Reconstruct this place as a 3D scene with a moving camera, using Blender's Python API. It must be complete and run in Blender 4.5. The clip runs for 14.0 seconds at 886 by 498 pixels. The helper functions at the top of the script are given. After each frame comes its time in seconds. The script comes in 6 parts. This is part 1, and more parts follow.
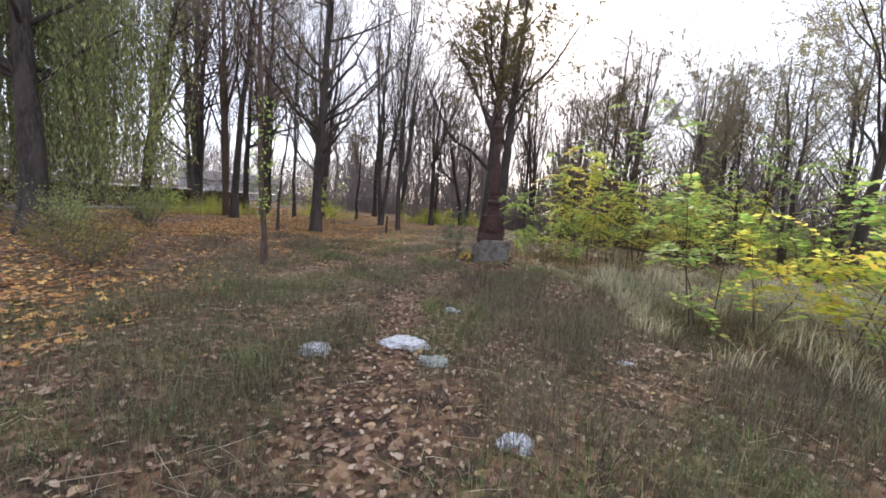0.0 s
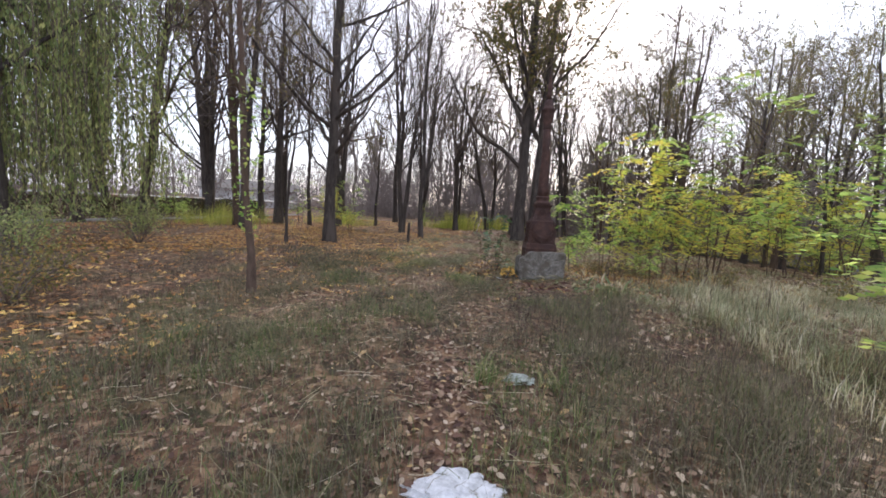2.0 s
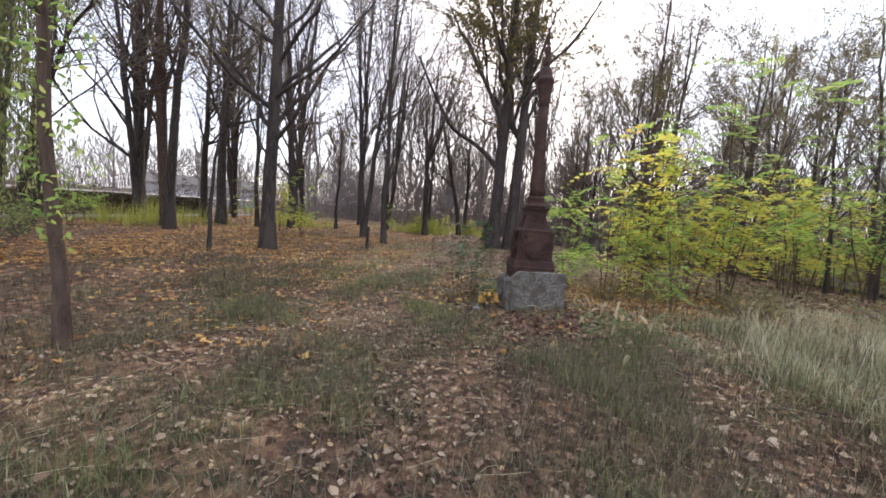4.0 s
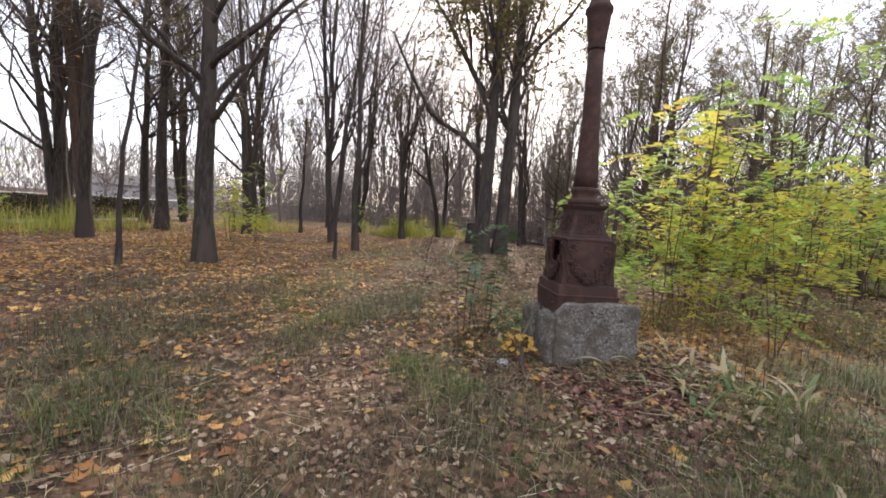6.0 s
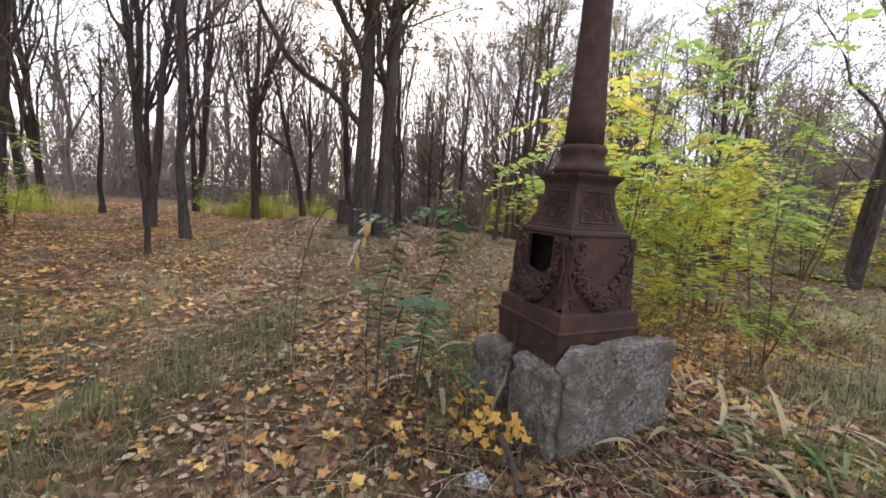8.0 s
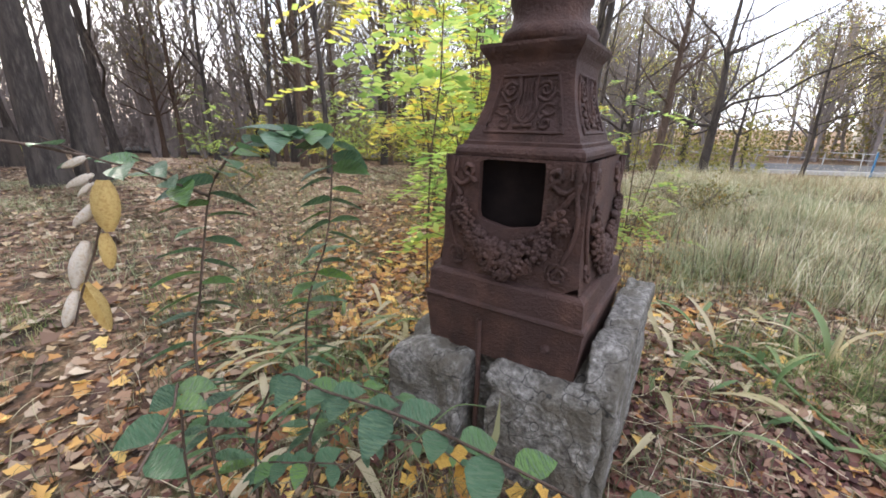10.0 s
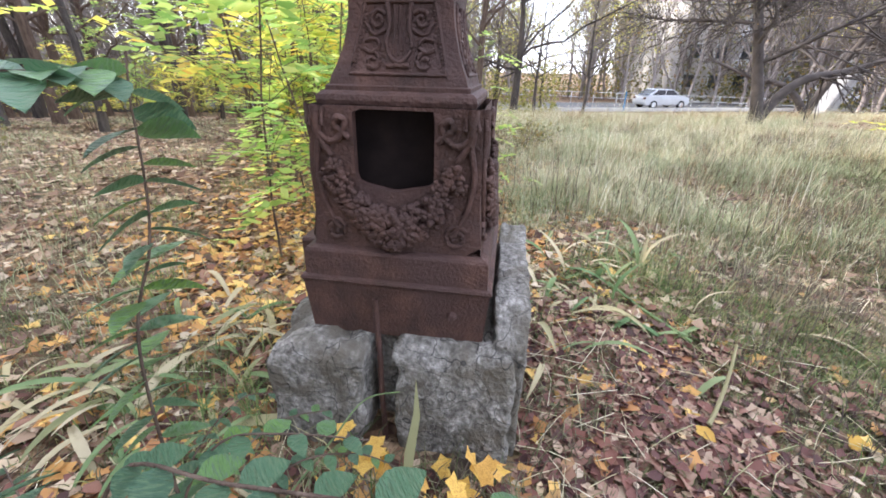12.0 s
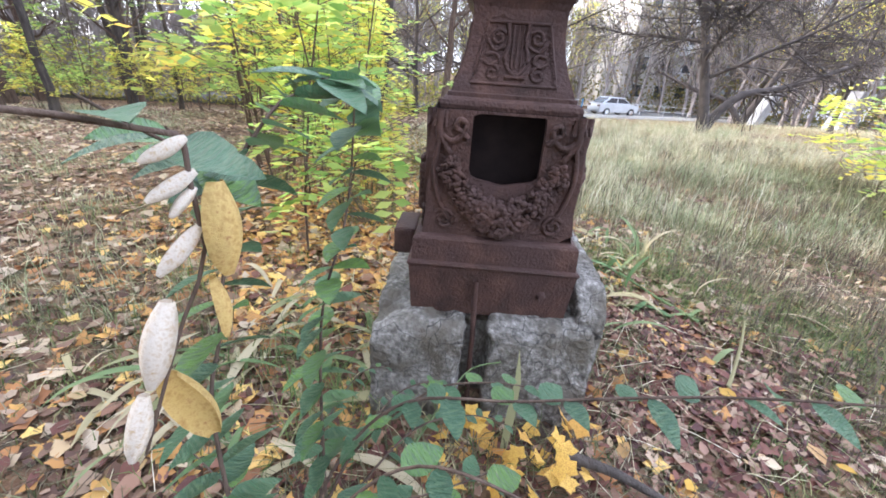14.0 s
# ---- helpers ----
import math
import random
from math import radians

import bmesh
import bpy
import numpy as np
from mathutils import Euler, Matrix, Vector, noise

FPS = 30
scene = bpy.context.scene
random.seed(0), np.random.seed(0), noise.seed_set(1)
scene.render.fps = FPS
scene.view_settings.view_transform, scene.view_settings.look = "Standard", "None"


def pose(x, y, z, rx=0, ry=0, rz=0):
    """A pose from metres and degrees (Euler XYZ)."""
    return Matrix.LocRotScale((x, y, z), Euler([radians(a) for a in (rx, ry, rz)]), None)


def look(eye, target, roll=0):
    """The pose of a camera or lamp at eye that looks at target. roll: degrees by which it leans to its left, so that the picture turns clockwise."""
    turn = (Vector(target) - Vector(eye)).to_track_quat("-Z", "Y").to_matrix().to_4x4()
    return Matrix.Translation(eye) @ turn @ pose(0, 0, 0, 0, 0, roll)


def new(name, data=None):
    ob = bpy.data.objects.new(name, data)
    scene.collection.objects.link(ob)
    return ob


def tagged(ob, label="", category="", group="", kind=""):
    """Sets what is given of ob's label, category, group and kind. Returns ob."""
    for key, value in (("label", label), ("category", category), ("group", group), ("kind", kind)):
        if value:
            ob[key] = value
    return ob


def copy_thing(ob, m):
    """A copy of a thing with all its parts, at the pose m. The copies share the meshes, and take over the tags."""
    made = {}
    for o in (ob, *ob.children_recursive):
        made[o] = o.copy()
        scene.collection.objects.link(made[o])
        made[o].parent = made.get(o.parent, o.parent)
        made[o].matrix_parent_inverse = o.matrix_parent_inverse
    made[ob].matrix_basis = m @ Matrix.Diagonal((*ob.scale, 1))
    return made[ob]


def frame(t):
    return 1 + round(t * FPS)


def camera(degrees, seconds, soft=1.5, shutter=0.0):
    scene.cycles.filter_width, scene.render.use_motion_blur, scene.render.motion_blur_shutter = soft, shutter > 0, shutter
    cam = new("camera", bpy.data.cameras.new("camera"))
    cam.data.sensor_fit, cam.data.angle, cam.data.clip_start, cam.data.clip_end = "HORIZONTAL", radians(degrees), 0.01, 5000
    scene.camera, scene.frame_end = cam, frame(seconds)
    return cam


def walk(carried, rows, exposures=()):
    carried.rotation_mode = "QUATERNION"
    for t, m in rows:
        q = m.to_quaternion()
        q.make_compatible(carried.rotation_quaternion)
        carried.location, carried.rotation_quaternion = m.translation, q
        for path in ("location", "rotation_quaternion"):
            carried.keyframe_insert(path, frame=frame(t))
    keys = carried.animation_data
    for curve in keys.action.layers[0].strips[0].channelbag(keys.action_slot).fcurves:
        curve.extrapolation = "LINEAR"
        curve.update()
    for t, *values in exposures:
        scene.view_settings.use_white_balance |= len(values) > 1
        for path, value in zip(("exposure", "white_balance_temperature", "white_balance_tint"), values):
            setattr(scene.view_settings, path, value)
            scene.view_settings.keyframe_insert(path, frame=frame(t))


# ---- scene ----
cam = camera(97.4, 14.0, soft=1.75)
PATH = [
    (0, (-1.152, -10.995, 1.531), (-1.179, -9.008, 1.31), 4.7),
    (0.5, (-1.335, -10.542, 1.511), (-1.495, -8.562, 1.282), 4.1),
    (1, (-1.494, -10.048, 1.496), (-1.691, -8.071, 1.268), 4.2),
    (1.5, (-1.555, -9.479, 1.488), (-1.726, -7.498, 1.273), 3.3),
    (2, (-1.56, -8.874, 1.524), (-1.694, -6.89, 1.313), 3.3),
    (2.5, (-1.502, -8.309, 1.526), (-1.57, -6.323, 1.301), 2.7),
    (3, (-1.467, -7.665, 1.536), (-1.51, -5.678, 1.31), 2.8),
    (3.2, (-1.467, -7.407, 1.523), (-1.499, -5.42, 1.299), 3.2),
    (5.3, (-1.764, -5.14, 1.532), (-1.7, -3.145, 1.405), 4.8),
    (5.5, (-1.807, -4.877, 1.527), (-1.732, -2.884, 1.385), 4.6),
    (6, (-1.839, -4.22, 1.504), (-1.692, -2.233, 1.329), 3.8),
    (6.5, (-1.804, -3.642, 1.504), (-1.527, -1.673, 1.291), 4.2),
    (7, (-1.868, -3.034, 1.459), (-1.38, -1.107, 1.239), 3.0),
    (7.5, (-1.896, -2.522, 1.48), (-1.28, -0.634, 1.245), 3.8),
    (7.7, (-1.89, -2.339, 1.493), (-1.207, -0.475, 1.252), 4.1),
    (9.8, (-1.614, -0.642, 1.407), (-0.075, 0.511, 0.86), 0.4),
    (10, (-1.587, -0.576, 1.435), (0.004, 0.469, 0.822), 0.8),
    (10.5, (-1.511, -0.432, 1.446), (0.189, 0.317, 0.707), 0.4),
    (11, (-1.474, -0.36, 1.433), (0.286, 0.196, 0.663), 0.6),
    (11.5, (-1.466, -0.331, 1.428), (0.319, 0.049, 0.611), 0.9),
    (12, (-1.45, -0.344, 1.426), (0.344, -0.066, 0.587), 1.3),
    (12.5, (-1.444, -0.33, 1.421), (0.355, -0.104, 0.577), 2.1),
    (13, (-1.496, -0.244, 1.437), (0.303, -0.041, 0.587), 3.7),
    (13.5, (-1.636, -0.047, 1.448), (0.171, 0.098, 0.601), 4.4),
    (14, (-1.691, 0.153, 1.439), (0.126, 0.214, 0.607), 4.2),
]
EV0, EV1 = 0.09, 1.31
CURL_LINE = [(-1.72, 0.98, 0.02), (-1.7, 0.92, 0.7), (-1.62, 0.8, 1.2), (-1.5, 0.62, 1.4), (-1.34, 0.44, 1.37), (-1.33, 0.42, 1.36), (-1.33, 0.42, 1.31), (-1.33, 0.42, 1.24), (-1.35, 0.45, 1.16), (-1.38, 0.47, 1.08), (-1.4, 0.49, 1.01)]
walk(cam, [(t, look(e, g, r)) for t, e, g, r in PATH], [(0.0, EV0, 6080, 13), (3.2, EV0 + 0.04, 6050, 12), (5.5, EV0 + 0.12, 6400, 13), (7.7, EV0 + 0.16, 6500, 13), (9.8, EV1 - 0.5, 6150, 10), (10.6, EV1 - 0.18, 6000, 10), (12.0, EV1 + 0.03, 5850, 10), (14.0, EV1 + 0.14, 5620, 10)])

# ---- light ----
SUN_AZ, SUN_EL = radians(10), radians(27)
world = bpy.data.worlds.new("sky")
scene.world = world
world.use_nodes = True
wn, wl = world.node_tree.nodes, world.node_tree.links
sky = wn.new("ShaderNodeTexSky")
sky.sky_type, sky.sun_disc = "NISHITA", False
sky.sun_elevation, sky.sun_rotation = SUN_EL, SUN_AZ
sky.dust_density = 1.5
wn["Background"].inputs["Strength"].default_value = 0.08
wl.new(sky.outputs[0], wn["Background"].inputs["Color"])
veil = wn.new("ShaderNodeBackground")          # thin bright cloud over the whole sky
veil.inputs["Color"].default_value = (0.94, 0.93, 1.0, 1)
veil.inputs["Strength"].default_value = 1.28
both = wn.new("ShaderNodeAddShader")
wl.new(wn["Background"].outputs[0], both.inputs[0])
wl.new(veil.outputs[0], both.inputs[1])
wl.new(both.outputs[0], wn["World Output"].inputs["Surface"])
sun_data = bpy.data.lights.new("sun", "SUN")
sun_data.energy, sun_data.angle, sun_data.color = 5.0, radians(1.2), (1.0, 0.88, 0.72)
sun = new("sun", sun_data)
sun_dir = Vector((math.sin(SUN_AZ) * math.cos(SUN_EL), math.cos(SUN_AZ) * math.cos(SUN_EL), math.sin(SUN_EL)))
sun.matrix_world = look(sun_dir * 60, (0, 0, 0))

# ---- materials ----
def material(name, stops, rough=0.8, scale=4.0, by="noise", bump=0.0, bump_scale=60.0, metal=0.0, trans=0.0, stain=None, stain_scale=1.2, spec=0.3, stretch=(1, 1, 1)):
    """A node material: a colour ramp driven by noise, by mesh island or by object, with stains and fine relief."""
    m = bpy.data.materials.new(name)
    m.use_nodes = True
    n, l = m.node_tree.nodes, m.node_tree.links
    b = n["Principled BSDF"]
    b.inputs["Roughness"].default_value, b.inputs["Metallic"].default_value = rough, metal
    b.inputs["Specular IOR Level"].default_value = spec
    co = n.new("ShaderNodeTexCoord")
    mp = n.new("ShaderNodeMapping")
    mp.inputs["Scale"].default_value = stretch
    l.new(co.outputs["Object"], mp.inputs["Vector"])
    ramp = n.new("ShaderNodeValToRGB")
    while len(ramp.color_ramp.elements) < len(stops):
        ramp.color_ramp.elements.new(0.5)
    for e, (p, c) in zip(ramp.color_ramp.elements, stops):
        e.position, e.color = p, (*c, 1)
    if by == "island":
        l.new(n.new("ShaderNodeNewGeometry").outputs["Random Per Island"], ramp.inputs[0])
    elif by == "object":
        l.new(n.new("ShaderNodeObjectInfo").outputs["Random"], ramp.inputs[0])
    else:
        t = n.new("ShaderNodeTexNoise")
        t.inputs["Scale"].default_value, t.inputs["Detail"].default_value, t.inputs["Roughness"].default_value = scale, 8, 0.65
        l.new(mp.outputs[0], t.inputs["Vector"])
        l.new(t.outputs["Fac"], ramp.inputs[0])
    colour = ramp.outputs[0]
    if stain:
        t = n.new("ShaderNodeTexNoise")
        t.inputs["Scale"].default_value, t.inputs["Detail"].default_value = stain_scale, 5
        l.new(mp.outputs[0], t.inputs["Vector"])
        r2 = n.new("ShaderNodeValToRGB")
        r2.color_ramp.elements[0].position, r2.color_ramp.elements[1].position = 0.46, 0.62
        l.new(t.outputs["Fac"], r2.inputs[0])
        mix = n.new("ShaderNodeMix")
        mix.data_type = "RGBA"
        l.new(r2.outputs[0], mix.inputs["Factor"])
        l.new(colour, mix.inputs["A"])
        mix.inputs["B"].default_value = (*stain, 1)
        colour = mix.outputs["Result"]
    l.new(colour, b.inputs["Base Color"])
    if bump:
        t = n.new("ShaderNodeTexNoise")
        t.inputs["Scale"].default_value, t.inputs["Detail"].default_value = bump_scale, 6
        l.new(mp.outputs[0], t.inputs["Vector"])
        bp = n.new("ShaderNodeBump")
        bp.inputs["Strength"].default_value, bp.inputs["Distance"].default_value = bump, 0.02
        l.new(t.outputs["Fac"], bp.inputs["Height"])
        l.new(bp.outputs[0], b.inputs["Normal"])
    if trans:
        tr = n.new("ShaderNodeBsdfTranslucent")
        l.new(colour, tr.inputs["Color"])
        ms = n.new("ShaderNodeMixShader")
        ms.inputs[0].default_value = trans
        l.new(b.outputs[0], ms.inputs[1])
        l.new(tr.outputs[0], ms.inputs[2])
        l.new(ms.outputs[0], n["Material Output"].inputs["Surface"])
    return m


IRON = material("rusty_iron", [(0.3, (0.030, 0.0155, 0.0115)), (0.5, (0.062, 0.030, 0.0225)), (0.72, (0.104, 0.053, 0.039))], 0.72, 9, bump=0.5, bump_scale=90, stain=(0.05, 0.026, 0.022), stain_scale=4, spec=0.35)
# near-black colour that stands in for the shade inside the hollow base
HOLLOW_SHADE = material("hollow_shade", [(0.3, (0.010, 0.008, 0.008)), (0.7, (0.022, 0.016, 0.015))], 0.95, 8, spec=0.02)
CONCRETE = material("weathered_concrete", [(0.32, (0.06, 0.053, 0.046)), (0.45, (0.15, 0.138, 0.122)), (0.55, (0.225, 0.208, 0.186)), (0.68, (0.38, 0.355, 0.32))], 0.92, 34, bump=1.0, bump_scale=55, stain=(0.115, 0.10, 0.078), stain_scale=7)
BARK = material("dark_bark", [(0.3, (0.0246, 0.0205, 0.0189)), (0.52, (0.059, 0.0492, 0.0435)), (0.75, (0.131, 0.111, 0.0968))], 0.95, 6, bump=1.0, bump_scale=18, stretch=(3, 3, 0.6), stain=(0.09, 0.074, 0.064), stain_scale=1.0)
BARK_BROWN = material("brown_bark", [(0.3, (0.05, 0.033, 0.024)), (0.7, (0.15, 0.105, 0.08))], 0.95, 7, bump=0.8, bump_scale=20, stretch=(3, 3, 0.6))
TWIG = material("twig_bark", [(0.3, (0.0952, 0.077, 0.0658)), (0.7, (0.224, 0.179, 0.148))], 0.95, 3)
TWIG_DARK = material("dark_twigs", [(0.3, (0.04, 0.033, 0.031)), (0.7, (0.10, 0.083, 0.075))], 0.95, 3)
# twig colour lightened so that it carries the grey haze of distance
TWIG_HAZE = material("hazy_far_twigs", [(0.3, (0.17, 0.148, 0.14)), (0.7, (0.29, 0.25, 0.232))], 0.95, 3)
LEAF_OLIVE = material("olive_leaves", [(0.0, (0.10, 0.105, 0.035)), (0.5, (0.19, 0.18, 0.065)), (0.85, (0.32, 0.26, 0.085)), (1.0, (0.40, 0.21, 0.06))], 0.6, by="island", trans=0.45)
LEAF_LIGHT = material("pale_yellow_green_leaves", [(0.0, (0.16, 0.18, 0.04)), (0.5, (0.30, 0.29, 0.07)), (1.0, (0.45, 0.38, 0.12))], 0.6, by="island", trans=0.5)
LEAF_YELLOW = material("yellow_locust_leaves", [(0.0, (0.463, 0.605, 0.131)), (0.4, (0.706, 0.726, 0.151)), (0.8, (0.847, 0.726, 0.151)), (1.0, (0.746, 0.504, 0.121))], 0.55, by="island", trans=0.7)
LEAF_GREEN = material("green_locust_leaves", [(0.0, (0.222, 0.403, 0.0907)), (0.5, (0.424, 0.575, 0.151)), (1.0, (0.665, 0.706, 0.202))], 0.5, by="island", trans=0.68)
LEAF_WILLOW = material("willow_leaves", [(0.0, (0.15, 0.21, 0.08)), (0.5, (0.29, 0.35, 0.13)), (1.0, (0.46, 0.47, 0.19))], 0.5, by="island", trans=0.52)
LEAF_ELM = material("elm_leaves", [(0.0, (0.0643, 0.138, 0.0781)), (0.6, (0.0918, 0.193, 0.0918)), (1.0, (0.184, 0.33, 0.0643))], 0.40, by="object", trans=0.28, bump=1.0, bump_scale=1.3, stretch=(3, 14, 3), spec=0.75, stain=(0.13, 0.21, 0.11), stain_scale=1.5)
LEAF_MAPLE = material("yellow_maple_leaves", [(0.0, (0.60, 0.36, 0.06)), (0.6, (0.74, 0.50, 0.12)), (1.0, (0.58, 0.27, 0.08))], 0.6, by="object", trans=0.3, stain=(0.48, 0.26, 0.06), stain_scale=25)
LEAF_OCHRE = material("ochre_curled_leaves", [(0.35, (0.38, 0.24, 0.08)), (0.55, (0.55, 0.40, 0.15)), (0.7, (0.32, 0.16, 0.06))], 0.75, 12, trans=0.25, bump=0.4, bump_scale=80)
LEAF_CURLED = material("dry_curled_leaves", [(0.35, (0.58, 0.48, 0.36)), (0.5, (0.74, 0.67, 0.58)), (0.7, (0.52, 0.36, 0.18))], 0.7, 12, trans=0.25, bump=0.4, bump_scale=80)
LITTER = material("fallen_leaves", [(0.0, (0.07, 0.036, 0.027)), (0.25, (0.15, 0.082, 0.055)), (0.5, (0.25, 0.155, 0.10)), (0.72, (0.38, 0.275, 0.185)), (0.88, (0.52, 0.42, 0.31)), (1.0, (0.50, 0.33, 0.14))], 0.75, by="island", trans=0.15, spec=0.4)
LITTER_RED = material("dark_red_fallen_leaves", [(0.0, (0.0435, 0.0157, 0.0139)), (0.35, (0.0957, 0.0331, 0.0261)), (0.65, (0.183, 0.074, 0.0522)), (0.88, (0.296, 0.174, 0.122)), (1.0, (0.435, 0.313, 0.217))], 0.6, by="island", trans=0.15, spec=0.4)
LITTER_ORANGE = material("orange_fallen_leaves", [(0.0, (0.251, 0.111, 0.0517)), (0.4, (0.444, 0.214, 0.0813)), (0.75, (0.62, 0.355, 0.111)), (1.0, (0.858, 0.606, 0.193))], 0.75, by="island", trans=0.2)
LITTER_GOLD = material("golden_fallen_leaves", [(0.0, (0.384, 0.18, 0.06)), (0.5, (0.648, 0.36, 0.102)), (1.0, (0.84, 0.564, 0.204))], 0.7, by="island", trans=0.25)
LITTER_ONE = material("single_fallen_leaf", [(0.0, (0.09, 0.035, 0.03)), (0.4, (0.20, 0.085, 0.06)), (0.75, (0.33, 0.20, 0.13)), (1.0, (0.50, 0.30, 0.05))], 0.7, by="object", trans=0.1, bump=0.3, bump_scale=60)
GRASS = material("green_grass", [(0.0, (0.08, 0.13, 0.035)), (0.5, (0.15, 0.20, 0.06)), (0.8, (0.28, 0.28, 0.11)), (1.0, (0.44, 0.38, 0.21))], 0.6, by="island", trans=0.3)
GRASS_DULL = material("dull_brown_grass", [(0.0, (0.085, 0.085, 0.04)), (0.5, (0.16, 0.145, 0.085)), (0.85, (0.27, 0.235, 0.15)), (1.0, (0.40, 0.35, 0.24))], 0.7, by="island", trans=0.3)
STRAW = material("dry_grass", [(0.0, (0.312, 0.329, 0.164)), (0.35, (0.53, 0.476, 0.283)), (0.75, (0.695, 0.613, 0.421)), (1.0, (0.786, 0.723, 0.568))], 0.65, by="island", trans=0.2)
MEADOW_GREEN = material("grey_green_grass", [(0.0, (0.221, 0.279, 0.139)), (0.55, (0.344, 0.361, 0.197)), (1.0, (0.492, 0.451, 0.295))], 0.6, by="island", trans=0.25)
STEMS = material("dead_stems", [(0.0, (0.06, 0.044, 0.038)), (0.6, (0.12, 0.09, 0.072)), (1.0, (0.24, 0.185, 0.135))], 0.8, by="island", trans=0.25)
IRIS = material("strap_leaves", [(0.0, (0.129, 0.206, 0.086)), (0.32, (0.224, 0.284, 0.129)), (0.5, (0.396, 0.344, 0.189)), (1.0, (0.568, 0.482, 0.335))], 0.7, by="object", trans=0.3, bump=0.3, bump_scale=150, stretch=(8, 8, 1))
GRASS_RUSSET = material("russet_grass", [(0.0, (0.20, 0.13, 0.07)), (0.5, (0.36, 0.25, 0.13)), (1.0, (0.56, 0.43, 0.26))], 0.7, by="island", trans=0.25)
WEEDS = material("yellow_green_weeds", [(0.0, (0.20, 0.27, 0.05)), (0.5, (0.38, 0.42, 0.08)), (1.0, (0.58, 0.52, 0.14))], 0.6, by="island", trans=0.45)
GRASS_OLIVE = material("olive_grass", [(0.0, (0.065, 0.095, 0.032)), (0.5, (0.12, 0.15, 0.055)), (0.85, (0.20, 0.205, 0.09)), (1.0, (0.34, 0.30, 0.17))], 0.65, by="island", trans=0.25)
PLASTIC = material("white_plastic", [(0.35, (0.45, 0.46, 0.47)), (0.6, (0.75, 0.76, 0.78))], 0.35, 18, bump=0.8, bump_scale=30, trans=0.15, spec=0.5)
PLASTIC_CLEAR = material("greenish_plastic", [(0.35, (0.32, 0.36, 0.32)), (0.6, (0.55, 0.60, 0.55))], 0.3, 14, bump=0.8, bump_scale=25, trans=0.3, spec=0.5)
FOIL = material("blue_white_wrapper", [(0.42, (0.12, 0.16, 0.24)), (0.5, (0.55, 0.58, 0.62)), (0.7, (0.75, 0.76, 0.78))], 0.3, 40, bump=0.8, bump_scale=50, spec=0.6)
WHITEWASH = material("white_plaster", [(0.3, (0.62, 0.64, 0.66)), (0.7, (0.78, 0.80, 0.82))], 0.9, 2, bump=0.2, stain=(0.5, 0.5, 0.5), stain_scale=0.4)
ROOFING = material("grey_roofing", [(0.3, (0.10, 0.095, 0.09)), (0.7, (0.19, 0.18, 0.17))], 0.8, 3, bump=0.3, bump_scale=8)
PANEL = material("facade_panels", [(0.3, (0.48, 0.45, 0.42)), (0.7, (0.66, 0.63, 0.60))], 0.9, 1.5, stain=(0.40, 0.37, 0.35), stain_scale=0.3, bump=0.2)
GLASS = material("window_glass", [(0.3, (0.03, 0.035, 0.045)), (0.7, (0.07, 0.08, 0.10))], 0.08, 1, spec=0.7)
CONCRETE_PALE = material("pale_concrete", [(0.3, (0.17, 0.165, 0.16)), (0.7, (0.30, 0.29, 0.28))], 0.9, 3, bump=0.4, stain=(0.13, 0.12, 0.115), stain_scale=0.8)
ASPHALT = material("asphalt", [(0.3, (0.055, 0.054, 0.055)), (0.7, (0.11, 0.11, 0.11))], 0.9, 5, bump=0.4, stain=(0.14, 0.135, 0.13), stain_scale=0.5)
KERB = material("kerb_concrete", [(0.3, (0.35, 0.34, 0.33)), (0.7, (0.52, 0.51, 0.49))], 0.9, 5, bump=0.5)
CAR_PAINT = material("silver_paint", [(0.3, (0.42, 0.45, 0.50)), (0.7, (0.50, 0.53, 0.58))], 0.28, 2, metal=0.6, spec=0.6)
RUBBER = material("rubber", [(0.3, (0.015, 0.015, 0.015)), (0.7, (0.03, 0.03, 0.03))], 0.8, 20)
STEEL = material("painted_steel", [(0.3, (0.45, 0.47, 0.48)), (0.7, (0.62, 0.64, 0.65))], 0.5, 4, stain=(0.3, 0.22, 0.16), stain_scale=2)
BLUE = material("blue_paint", [(0.3, (0.04, 0.14, 0.28)), (0.7, (0.07, 0.20, 0.36))], 0.5, 4)


